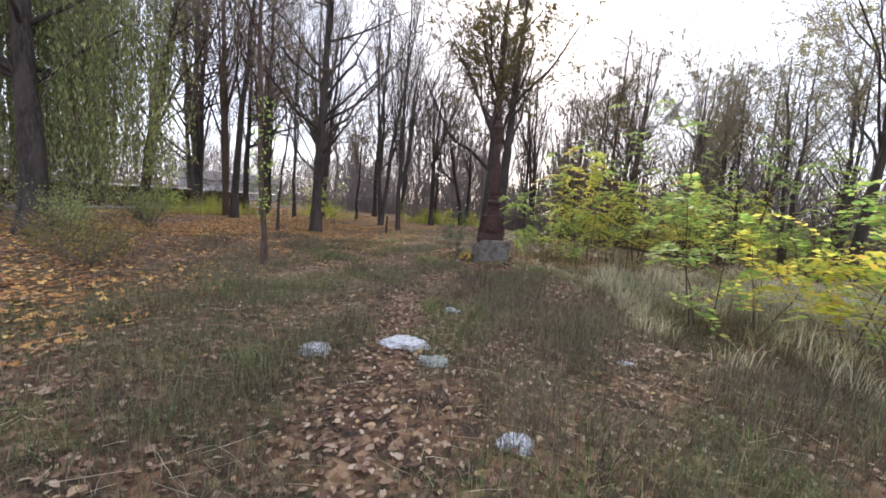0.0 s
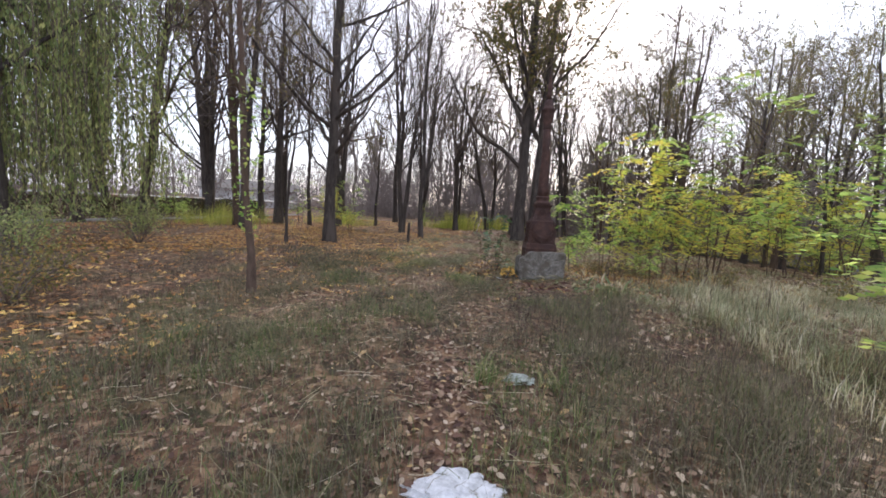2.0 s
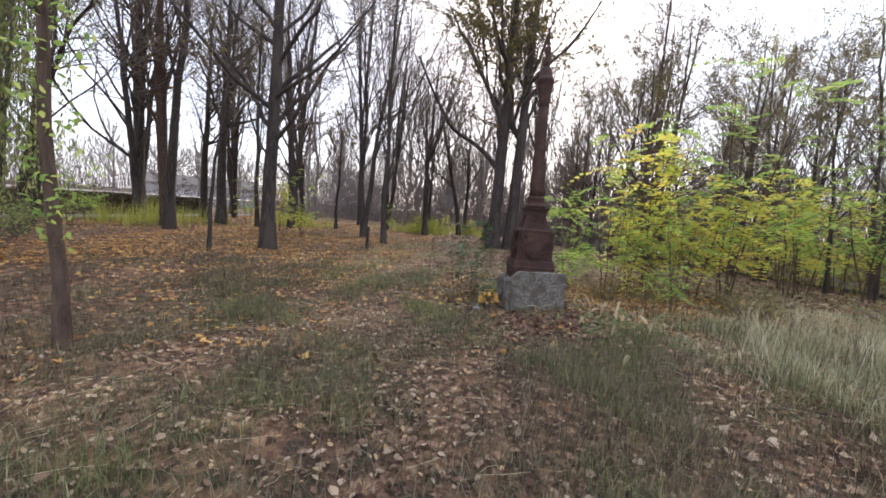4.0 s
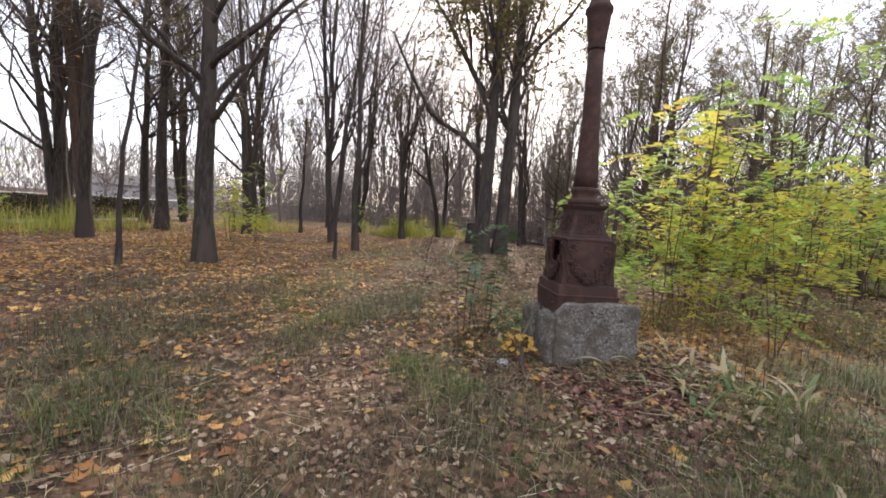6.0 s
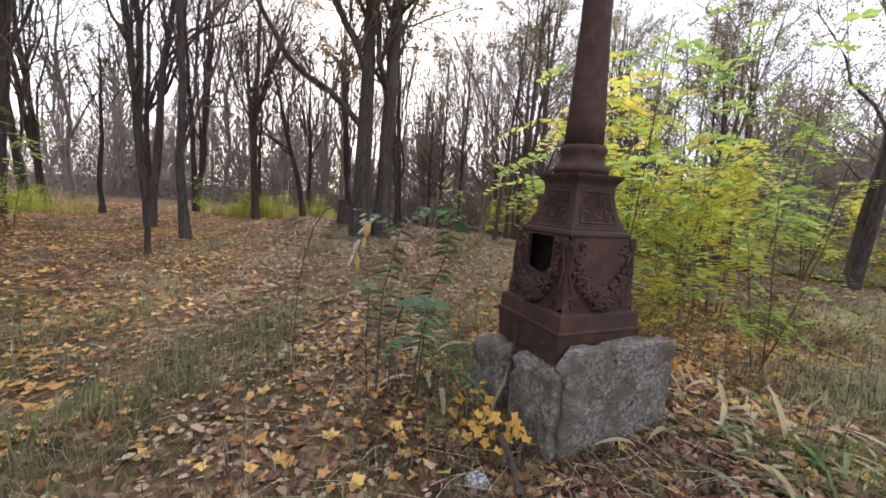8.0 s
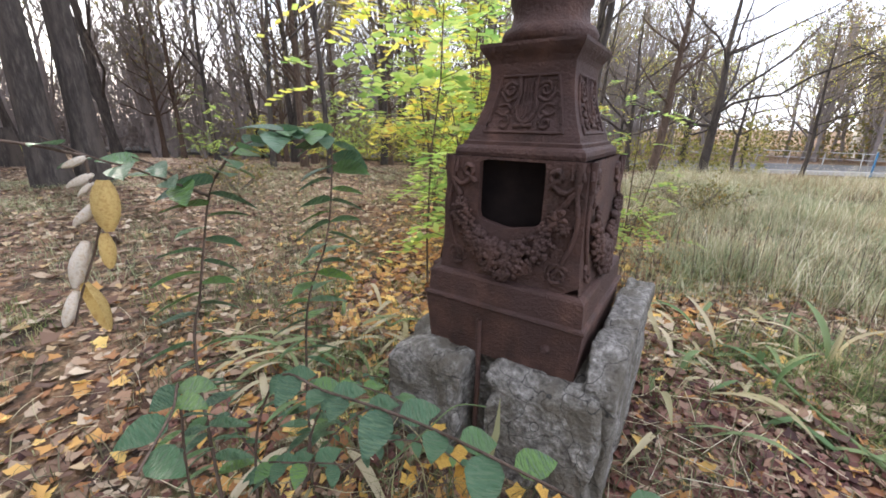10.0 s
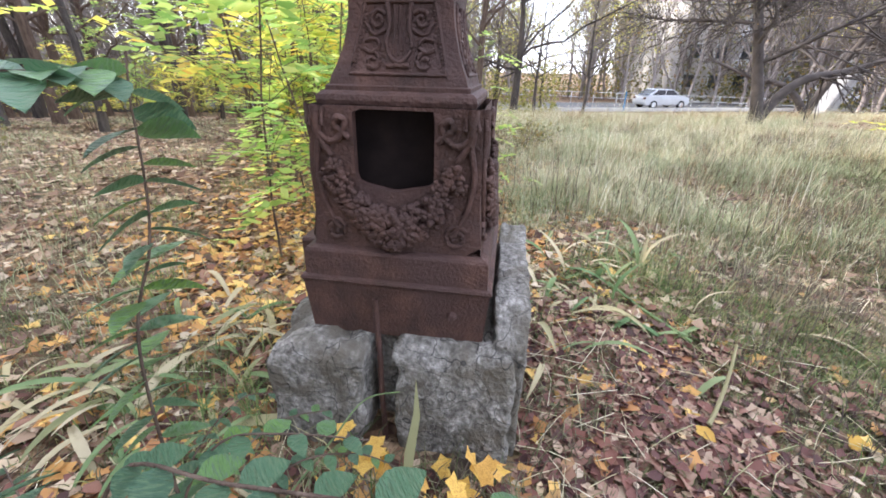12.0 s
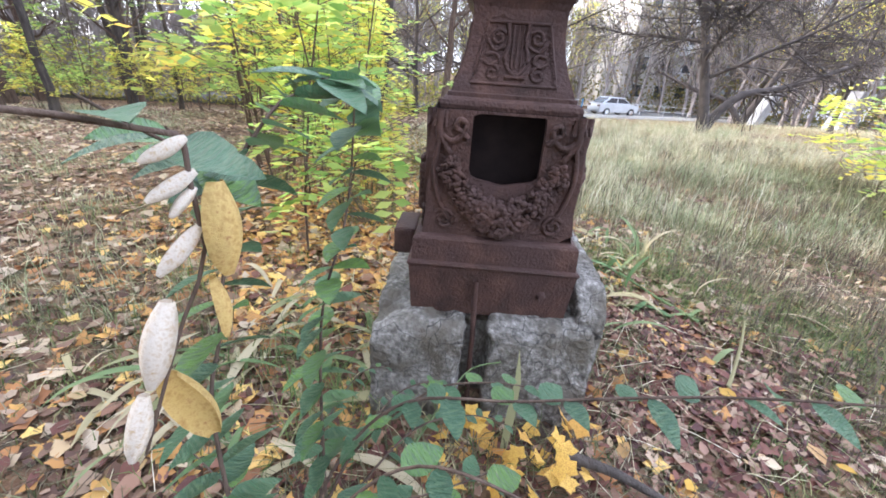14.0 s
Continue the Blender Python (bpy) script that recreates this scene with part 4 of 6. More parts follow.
part("hanging_branchwork", raw_mesh("hanging_branchwork", *tubes(PS, np.full((ns, kk), 0.005), 3), TWIG, True), None, willow)["kind"] = "stuff"
nl = 32000
who, f = wr.randint(0, ns, nl), wr.uniform(0, kk - 1.001, nl)
a = f.astype(int)
P = PS[who, a] * (1 - (f - a))[:, None] + PS[who, a + 1] * (f - a)[:, None] + wr.normal(size=(nl, 3)) * 0.05
rot = rotations(nl, wr, 0.5)
stand = np.array([(1, 0, 0), (0, 0.35, 0.94), (0, -0.94, 0.35)])
part("crown", raw_mesh("crown", *scatter(NARROW * np.array([1.6, 1, 1]), DIAMOND_F, P, wr.uniform(0.10, 0.19, nl), rot @ stand), LEAF_WILLOW), None, willow, "long narrow grey-green leaves")

# ---- locust saplings ----
def locust(name, label, at, h, seed, mat, count=46, stems=3, spread=0.9, group="young locust trees"):
    rng = np.random.RandomState(seed)
    ob = thing(name, label, "sapling", (at[0], at[1], float(ground_z(*at))), group)
    k = 10
    t = np.linspace(0, 1, k)[:, None]
    P0 = np.array([np.array((rng.uniform(-0.1, 0.1), rng.uniform(-0.1, 0.1), -0.02)) + t * np.array((rng.uniform(-1, 1) * spread * 0.5, rng.uniform(-1, 1) * spread * 0.5, h * rng.uniform(0.75, 1.05))) + np.cumsum(rng.normal(size=(k, 3)) * 0.015, axis=0) for _ in range(stems)])
    R0 = np.linspace(0.012, 0.004, k)[None] * np.ones((stems, 1)) * (h / 2.8)
    P1, R1 = sprout(P0, R0, 11 * stems, rng, 0.20, 0.97, 0.48, (45, 85), 0.06, 5, 0.4, 0.08)
    R1 = np.clip(R1 * 0.7, 0.0028, 0.007)
    for s in range(stems):
        part("stem", raw_mesh("stem", *tubes(P0[s:s + 1], R0[s:s + 1], 6), BARK_BROWN, True), None, ob)
    part("branchwork", raw_mesh("branchwork", *tubes(P1, R1, 4), BARK_BROWN, True), None, ob)["kind"] = "stuff"
    Q, _ = sprout(np.concatenate([P1]), R1, count * stems, rng, 0.1, 1.0, 0.0, (30, 80), 0, 2)
    start = Q[:, 0]
    n = len(start)
    d = rng.normal(size=(n, 3)) * np.array([1, 1, 0.22])
    d /= np.linalg.norm(d, axis=1, keepdims=True)
    L = rng.uniform(0.34, 0.60, n)
    m = 8
    s = np.linspace(0.15, 1, m)
    rach = start[:, None] + d[:, None] * L[:, None, None] * s[None, :, None]
    rach[:, :, 2] -= 0.35 * L[:, None] * s[None] ** 2
    side = np.cross(d, np.array([0, 0, 1.0]))
    side /= np.linalg.norm(side, axis=1, keepdims=True) + 1e-9
    fwd = np.repeat(d[:, None], m, 1)
    C, A = [], []
    for sg in (-1, 1):
        ax = side[:, None] * sg * 0.9 + fwd * 0.35 + rng.normal(size=(n, m, 3)) * 0.14
        ax /= np.linalg.norm(ax, axis=2, keepdims=True)
        size = rng.uniform(0.09, 0.14, (n, m, 1))
        C.append((rach + ax * size * 0.5).reshape(-1, 3)), A.append((ax * size).reshape(-1, 3))
    C, A = np.concatenate(C), np.concatenate(A)
    up = np.array([0, 0, 1.0]) + np.repeat(rng.normal(size=(n, 1, 3)), m, 1).reshape(-1, 3)[np.tile(np.arange(n * m), 2)] * 0.35 + rng.normal(size=C.shape) * 0.15
    W = np.cross(A, up)
    W /= np.linalg.norm(W, axis=1, keepdims=True) + 1e-9
    W *= np.linalg.norm(A, axis=1, keepdims=True) * 0.26
    V = np.stack([C - A / 2, C - W, C + A / 2, C + W], 1).reshape(-1, 3)
    part("foliage", raw_mesh("foliage", V, np.arange(len(V)).reshape(-1, 4), mat), None, ob)
    return ob


YEL, GRN = "yellow-leaved locust sapling with feathery compound leaves", "bright green locust sapling with feathery compound leaves"
ly = [locust("locust_sapling", YEL, (3.2, -5.6), 1.8, 41, LEAF_YELLOW, 17, 3, 1.6), locust("locust_sapling", YEL, (2.4, 1.7), 2.6, 42, LEAF_YELLOW, 17, 3, 1.5)]
lg = [locust("locust_sapling", GRN, (2.6, -5.3), 2.3, 43, LEAF_GREEN, 17, 3, 1.5), locust("locust_sapling", GRN, (4.4, 2.4), 3.6, 44, LEAF_GREEN, 18, 3, 1.6)]
locust("locust_sapling", "slim green locust sapling with broad compound leaves by the post", (0.95, 1.3), 2.5, 45, LEAF_GREEN, 34, 1, 1.0)
for x, y, a, s, src in ((4.2, -6.0, 40, 1.0, lg[0]), (5.2, -7.0, 120, 1.1, ly[0]), (4.0, -6.9, 200, 0.9, ly[0]), (10.5, 4.2, 300, 1.5, lg[1]), (12.0, 6.4, 30, 1.6, ly[1]), (13.6, 4.6, 75, 1.5, lg[1]), (15.2, 7.2, 160, 1.6, lg[1]), (17.0, 4.8, 210, 1.7, ly[1]), (11.2, 8.6, 330, 1.4, lg[1]), (9.8, 6.2, 110, 1.4, ly[1]),
                        (2.5, 0.05, 130, 0.5, lg[1]), (2.2, 0.95, 15, 0.42, ly[1]), (2.7, 1.2, 275, 0.5, lg[1]),
                        (1.9, 1.3, 70, 0.72, lg[1]), (3.3, 1.3, 10, 0.95, ly[1]), (5.6, 3.0, 250, 1.65, lg[1]), (4.6, 1.7, 20, 1.25, ly[1]), (3.7, 2.9, 70, 1.75, ly[1]), (3.0, 2.4, 180, 1.15, lg[1]),
                        (7.6, 3.4, 60, 1.4, ly[1]), (9.0, 4.6, 10, 1.3, lg[1]),
                        (6.4, 9.0, 70, 0.8, ly[1]), (7.6, 9.2, 170, 0.8, lg[1]), (9.4, 8.0, 30, 0.9, ly[1]), (11, 11, 200, 0.9, ly[1]), (9.2, 11.8, 80, 0.8, lg[1]), (12.8, 8.2, 300, 0.9, lg[1]), (7.0, 12.8, 240, 0.8, ly[1]), (14, 12.5, 140, 1.0, ly[1]), (16, 10.5, 20, 1.0, lg[1]), (4.6, 12, 350, 0.7, lg[1]), (13.0, 14.5, 65, 1.0, lg[1]), (17.5, 13.5, 10, 1.1, ly[1]), (19, 8.5, 100, 1.1, ly[1]), (20.5, 13, 190, 1.1, lg[1]),
                        (-7.8, 11.0, 30, 0.85, lg[1]), (-8.9, 11.5, 110, 1.05, ly[1]), (-7.4, 9.9, 210, 0.5, ly[1]), (-9.6, 12.6, 250, 0.8, lg[1]), (-12.5, 15.5, 80, 0.8, lg[1]), (-3.3, 20.5, 10, 0.6, ly[1]), (-1.2, 21.5, 90, 0.6, ly[1]), (-5.0, 20.0, 180, 0.55, lg[1]), (0.6, 22.5, 260, 0.6, ly[1]), (-17.0, 10.5, 50, 0.9, lg[1]), (-15.0, 7.6, 330, 0.8, lg[1])):
    again(src, x, y, a, s)

# ---- shrubs low on the willow's side ----
def shrub(at, w, h, seed, mat, label, n=1500, leaf=0.06):
    rng = np.random.RandomState(seed)
    ob = thing("shrub", label, "shrub", (at[0], at[1], float(ground_z(*at))), "low shrubs")
    P0 = np.array([[(0, 0, -0.02), (x * 0.5, y * 0.5, z * 0.55), (x, y, z)] for x, y, z in zip(rng.uniform(-w, w, 14), rng.uniform(-w, w, 14), rng.uniform(0.6, 1, 14) * h)])
    P1, R1 = sprout(P0, np.linspace(0.012, 0.004, 3)[None] * np.ones((14, 1)), 90, rng, 0.3, 1, 0.4, (20, 70), 0.1, 4)
    part("branchwork", raw_mesh("branchwork", *join([tubes(P0, np.linspace(0.012, 0.004, 3)[None] * np.ones((14, 1)), 5), tubes(P1, np.maximum(R1, 0.003), 3)]), TWIG, True), None, ob)["kind"] = "stuff"
    P = P1[rng.randint(0, 90, n), rng.randint(0, 4, n)] + rng.normal(size=(n, 3)) * 0.09
    P[:, 2] = np.abs(P[:, 2])
    part("foliage", raw_mesh("foliage", *scatter(DIAMOND, DIAMOND_F, P, rng.uniform(0.5, 1.2, n) * leaf, rotations(n, rng)), mat), None, ob)
    return ob


sh = shrub((-9.5, -2.6), 1.0, 1.1, 51, LEAF_WILLOW, "low green shrub under the willow")
so = shrub((-7.4, -4.4), 0.9, 0.7, 52, LEAF_OLIVE, "low yellowing shrub among fallen leaves", 1200)
again(sh, -11.2, -1.2, 40, 1.2), again(sh, -11.0, 1.6, 100, 1.1), again(so, -8.6, -3.6, 200, 1.0), again(sh, -12.6, 3.6, 10, 1.0), again(so, 3.0, 7.8, 100, 1.0), again(so, 1.9, 1.0, 20, 0.7), again(so, 4.2, 0.5, 75, 0.8), again(so, 6.2, -0.6, 160, 0.9)

# ---- far woods ----
fw = np.random.RandomState(61)
bits, crowns = [], []
for s in range(320):
    a = fw.uniform(-1.25, 1.3) if s < 150 else fw.uniform(1.15, 2.5)
    d = fw.uniform(30, 62)
    c = np.array((d * math.sin(a), d * math.cos(a), 0.0))
    c[2] = ground_z(c[0], c[1])
    if c[0] < -14 and c[1] < 36 or (c[0] > 20 and c[1] < 8 and d < 44):
        continue
    h = fw.uniform(8, 14)
    P0 = np.stack([np.cumsum(fw.normal(size=9) * 0.12), np.cumsum(fw.normal(size=9) * 0.12), np.linspace(-0.1, h, 9)], 1)[None]
    R0 = np.linspace(0.16, 0.04, 9)[None]
    P1, R1 = sprout(P0, R0, 13, fw, 0.12, 0.9, 0.55, (15, 40), 0.15, 4, 0.3, 0.1)
    P2, R2 = sprout(P1, R1, 80, fw, 0.1, 1, 0.50, (15, 50), 0.1, 3, 0.4, 0.12)
    for P, R, k in ((P0, R0, 6), (P1, np.maximum(R1, 0.03), 4), (P2, np.maximum(R2, 0.016), 3)):
        bits.append(tubes(P + c, R, k))
    P = P2[fw.randint(0, 80, 160), fw.randint(1, 3, 160)] + fw.normal(size=(160, 3)) * 0.3 + c
    crowns.append(scatter(DIAMOND, DIAMOND_F, P, fw.uniform(0.12, 0.25, 160), rotations(160, fw)))
    if s >= 150:
        P = P2[fw.randint(0, 80, 420), fw.randint(1, 3, 420)] + fw.normal(size=(420, 3)) * 0.4 + c
        crowns.append(scatter(DIAMOND, DIAMOND_F, P, fw.uniform(0.15, 0.30, 420), rotations(420, fw)))
# the pale twig colour paints distance haze onto woods and undergrowth
far_woods = tagged(new("far_woods", raw_mesh("far_woods", *join(bits), TWIG_HAZE, True)), "distant bare grey-brown woods", "woods", kind="stuff")
part("far_leaves", raw_mesh("far_leaves", *join(crowns), LEAF_OLIVE), None, far_woods)
n = 68000
a, d = fw.uniform(-1.3, 1.0, n), fw.uniform(36, 58, n)
P = np.stack([d * np.sin(a), d * np.cos(a), fw.uniform(0, 1, n) ** 2.0 * 5.2 - 0.5], 1)
P = P[~((P[:, 0] < -13) & (P[:, 1] < 38))]
n = 22000
a, d = fw.uniform(1.05, 2.35, n), fw.uniform(46, 60, n)
PE = np.stack([d * np.sin(a), d * np.cos(a), fw.uniform(0, 1, n) ** 1.4 * 3.6 - 0.9], 1)
tagged(new("undergrowth", raw_mesh("undergrowth", *scatter(DIAMOND, DIAMOND_F, PE, fw.uniform(0.18, 0.42, n), rotations(n, fw)), LEAF_OLIVE)), "olive thicket beyond the road", "undergrowth", kind="stuff")
tagged(new("undergrowth", raw_mesh("undergrowth", *scatter(DIAMOND, DIAMOND_F, P, fw.uniform(0.16, 0.42, len(P)), rotations(len(P), fw)), TWIG_HAZE)), "distant brown thicket of undergrowth", "undergrowth", kind="stuff")
n = 15000
f = fw.uniform(0, 1, n)
PR = np.stack([28.9 - 13.3 * f + fw.normal(size=n) * 0.9, -3.5 + 33 * f, -1.25 + 0.35 * f + fw.uniform(0, 1, n) ** 1.5 * (1.6 + 1.6 * patchy(f * 30, f * 11))], 1)
tagged(new("undergrowth", raw_mesh("undergrowth", *scatter(DIAMOND, DIAMOND_F, PR, fw.uniform(0.10, 0.26, n), rotations(n, fw)), LEAF_LIGHT)), "yellowing thicket along the near side of the road", "undergrowth", kind="stuff")

# thin slivers as distant twigs, with haze put into their pale colour
SLIVER = np.array([(0, 0, -0.5), (0.022, 0, 0), (0, 0, 0.5), (-0.022, 0, 0)])
n = 120000
a, d = fw.uniform(-1.45, 1.45, n), fw.uniform(36, 66, n)
P = np.stack([d * np.sin(a), d * np.cos(a), fw.uniform(0, 1, n) ** 1.5 * (5 + 6 * patchy(a * 14, a * 5)) - 0.6], 1)
P = P[~((P[:, 0] < -16) & (P[:, 1] < 56))]
tagged(new("far_thicket", raw_mesh("far_thicket", *scatter(SLIVER, DIAMOND_F, P, fw.uniform(0.6, 1.9, len(P)), rotations(len(P), fw, 0.8)), TWIG_HAZE)), "grey-brown tangle of distant bare twigs and saplings", "woods", kind="stuff")
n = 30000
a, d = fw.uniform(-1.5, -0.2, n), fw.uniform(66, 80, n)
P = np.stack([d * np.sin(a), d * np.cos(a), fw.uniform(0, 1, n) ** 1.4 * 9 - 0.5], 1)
tagged(new("far_thicket", raw_mesh("far_thicket", *scatter(SLIVER, DIAMOND_F, P, fw.uniform(0.9, 2.4, n), rotations(n, fw, 0.8)), TWIG_HAZE)), "grey-brown tangle of bare twigs behind the white building", "woods", kind="stuff")

# ---- hedge, kerb, rail and white building in the north-west ----
hr = np.random.RandomState(71)
hedge = thing("hedge", "dark clipped hedge with browned leaves", "hedge", (0, 0, 0))
n = 26000
f = hr.uniform(0, 1, n)
P = np.stack([-20.6 + 1.2 * f + hr.uniform(-0.5, 0.5, n), 3 + 20 * f, 1.25 * hr.uniform(0, 1, n) ** 0.7 * (0.85 + 0.2 * patchy(f * 20, f * 7))], 1)
part("foliage", raw_mesh("foliage", *scatter(DIAMOND, DIAMOND_F, P, hr.uniform(0.06, 0.15, n), rotations(n, hr)), material("hedge_leaves", [(0.0, (0.03, 0.035, 0.012)), (0.6, (0.075, 0.065, 0.03)), (1.0, (0.14, 0.10, 0.05))], 0.8, by="island", trans=0.1)), None, hedge)
Ps = np.array([[(-20.6 + 1.2 * q, 3 + 20 * q, 0), (-20.6 + 1.2 * q + hr.uniform(-.2, .2), 3 + 20 * q + hr.uniform(-.2, .2), 1.0)] for q in hr.uniform(0, 1, 90)])
part("stems", raw_mesh("stems", *tubes(Ps, np.full((90, 2), 0.02), 4), TWIG), None, hedge)["kind"] = "stuff"
kerb = thing("kerb", "pale concrete kerb at the edge of the leaf-covered ground", "kerb", (0, 0, 0), kind="structure")
kb = box_bm(-0.08, 0, -0.1, 0.08, 0.98, 0.12, bevel=0.015)
first = part("kerbstone", kb, KERB, kerb)
for s in range(24):
    o = first if s == 0 else first.copy()
    if s:
        scene.collection.objects.link(o)
    o.matrix_basis = pose(-19.0 + 0.05 * s, 2.5 + s, hr.uniform(-0.01, 0.01), 0, 0, -3)
rail = thing("guard_rail", "pale grey pipe rail on short posts behind the hedge", "rail", (0, 0, 0))
part("pipe", raw_mesh("pipe", *strip([(-23.5, -6, 1.15), (-23.0, 12, 1.15), (-21.5, 34, 1.15)], 0.09, 8), STEEL, True), None, rail)
for s in range(12):
    part("post", raw_mesh("post", *strip([(-23.4 + 0.12 * s, -5 + 3.3 * s, -0.05), (-23.4 + 0.12 * s, -5 + 3.3 * s, 1.15)], 0.05, 6), STEEL), None, rail)
shed = thing("warehouse", "long low white plastered building with a grey roof", "building", (-37, 50, -0.4), turn=28)
part("wall", box_bm(-5.5, -4, -0.2, 7.5, 4, 3.0), WHITEWASH, shed)
rb = bmesh.new()
vs = [rb.verts.new(p) for p in ((-5.9, -4.6, 2.95), (7.9, -4.6, 2.95), (7.9, 4.6, 2.95), (-5.9, 4.6, 2.95), (-5.9, 0, 4.3), (7.9, 0, 4.3))]
for q in ((0, 1, 5, 4), (2, 3, 4, 5), (1, 2, 5), (3, 0, 4), (3, 2, 1, 0)):
    rb.faces.new([vs[k] for k in q])
part("roof", rb, ROOFING, shed)

# ---- road, car and flats in the east ----
rd = bmesh.new()
box(rd, -3.2, -70, -0.15, 3.2, 70, 0.05)
me = bpy.data.meshes.new("road")
rd.to_mesh(me), rd.free()
me.materials.append(ASPHALT)
road = tagged(new("road", me), "grey asphalt road beyond the meadow", "road", kind="structure")
road.matrix_world = pose(37.2, -12, -1.16, 0, 0, 22)
edge = thing("road_kerb", "pale concrete kerb along the road", "kerb", (37.2, -12, -1.18), kind="structure", turn=22)
kb = box_bm(-0.1, 0, -0.1, 0.1, 1.96, 0.16, bevel=0.02)
first = part("kerbstone", kb, KERB, edge)
for s in range(30):
    o = first if s == 0 else first.copy()
    if s:
        scene.collection.objects.link(o)
    o.matrix_basis = pose(-3.32, -32 + 2 * s, 0)


def prism(profile, y0, y1, bevel=0.0):
    """A side profile (x, z) drawn across from y0 to y1."""
    bm = bmesh.new()
    a = [bm.verts.new((x, y0, z)) for x, z in profile]
    c = [bm.verts.new((x, y1, z)) for x, z in profile]
    bm.faces.new(a[::-1]), bm.faces.new(c)
    for k in range(len(a)):
        j = (k + 1) % len(a)
        bm.faces.new((a[k], a[j], c[j], c[k]))
    bmesh.ops.recalc_face_normals(bm, faces=bm.faces)
    if bevel:
        bmesh.ops.bevel(bm, geom=list(bm.edges), offset=bevel, segments=2, affect="EDGES")
    return bm


car = thing("car", "silver hatchback car parked along the road", "car", (34.9, -12.4, -1.11), turn=112)
part("body", prism([(-2.0, 0.28), (-2.05, 0.62), (-1.95, 0.88), (-1.0, 0.98), (1.55, 0.98), (2.0, 0.90), (2.08, 0.55), (2.0, 0.28)], -0.82, 0.82, 0.06), CAR_PAINT, car)
cabin = part("cabin", prism([(-1.2, 0.96), (-0.45, 1.44), (1.05, 1.46), (1.75, 0.97)], -0.70, 0.70, 0.05), CAR_PAINT, car)
for sy in (-1, 1):
    for xs in (((-0.95, 1.02), (-0.40, 1.38), (0.22, 1.39), (0.22, 1.02)), ((0.30, 1.02), (0.30, 1.39), (0.98, 1.39), (1.45, 1.02))):
        part("side_window", prism(xs, sy * 0.69 - 0.02, sy * 0.69 + 0.02), GLASS, cabin)
part("windscreen", prism([(-1.22, 1.0), (-1.16, 1.0), (-0.47, 1.42), (-0.53, 1.42)], -0.6, 0.6), GLASS, cabin)
part("rear_window", prism([(1.12, 1.42), (1.17, 1.42), (1.77, 1.0), (1.72, 1.0)], -0.6, 0.6), GLASS, cabin)
for x in (-1.28, 1.28):
    for y in (-0.76, 0.76):
        wb = bmesh.new()
        bmesh.ops.create_cone(wb, cap_ends=True, segments=20, radius1=0.31, radius2=0.31, depth=0.2, matrix=Matrix.Translation((x, y, 0.31)) @ Matrix.Rotation(math.pi / 2, 4, "X"))
        wheel = part("wheel", wb, RUBBER, car)
        wb = bmesh.new()
        bmesh.ops.create_cone(wb, cap_ends=True, segments=16, radius1=0.19, radius2=0.19, depth=0.23, matrix=Matrix.Translation((x, y, 0.31)) @ Matrix.Rotation(math.pi / 2, 4, "X"))
        part("rim", wb, STEEL, wheel)
for y in (-0.6, 0.6):
    part("headlight", box_bm(-2.06, y - 0.17, 0.64, -1.96, y + 0.17, 0.78, bevel=0.03), WHITEWASH, car)
    part("tail_light", box_bm(1.98, y - 0.15, 0.68, 2.07, y + 0.15, 0.86, bevel=0.03), IRON, car)
gate_post = thing("sign_post", "slim blue painted post beside the road", "post", (30.0, -8.4, -1.05))
part("post", raw_mesh("post", *strip([(0, 0, -0.1), (0, 0, 1.3)], 0.05, 8), BLUE, True), None, gate_post)

# sloping concrete stair walls in front of the flats
for s, (x, y) in enumerate(((33.2, -23.5), (31.6, -28.5))):
    ramp_wall = thing("stair_wall", "pale sloping concrete stair wall before the flats", "wall", (x, y, -1.2), "stair walls", turn=-55)
    part("slab", prism([(-2.0, -0.1), (-0.5, -0.1), (2.1, 3.3), (0.7, 3.3)], -0.5, 0.5, 0.04), CONCRETE_PALE, ramp_wall)
    part("footing", box_bm(-1.9, -0.5, -0.15, 2.6, 0.5, 0.12, bevel=0.03), KERB, ramp_wall)


def flats(at, turn, length, storeys, label):
    ob = thing("apartment_building", label, "building", at, turn=turn)
    h = storeys * 2.8 + 0.8
    part("wall", box_bm(-length / 2, 0, -0.3, length / 2, 11, h), PANEL, ob)
    part("roof", box_bm(-length / 2 - 0.25, -0.25, h + 0.002, length / 2 + 0.25, 11.25, h + 0.35, bevel=0.05), ROOFING, ob)
    fr = box_bm(-0.75, -0.06, 0, 0.75, 0.05, 1.45, bevel=0.03)
    gl = box_bm(-0.64, -0.085, 0.1, 0.64, -0.065, 1.35)
    frame_me, pane_me = bpy.data.meshes.new("window"), bpy.data.meshes.new("pane")
    fr.to_mesh(frame_me), gl.to_mesh(pane_me), fr.free(), gl.free()
    frame_me.materials.append(WHITEWASH), pane_me.materials.append(GLASS)
    bal = box_bm(-1.5, -1.0, -0.1, 1.5, -0.04, 0.95, bevel=0.03)
    bal_me = bpy.data.meshes.new("balcony")
    bal.to_mesh(bal_me), bal.free()
    bal_me.materials.append(WHITEWASH)
    for f in range(storeys):
        for k in range(int(length / 3.2)):
            x = -length / 2 + 1.8 + 3.2 * k
            w = part("window", frame_me, None, ob)
            w.location = (x, 0, 1.4 + 2.8 * f)
            part("pane", pane_me, None, w)
            if k % 4 == 2 and f:
                part("balcony", bal_me, None, ob).location = (x, 0, 0.5 + 2.8 * f)
    return ob


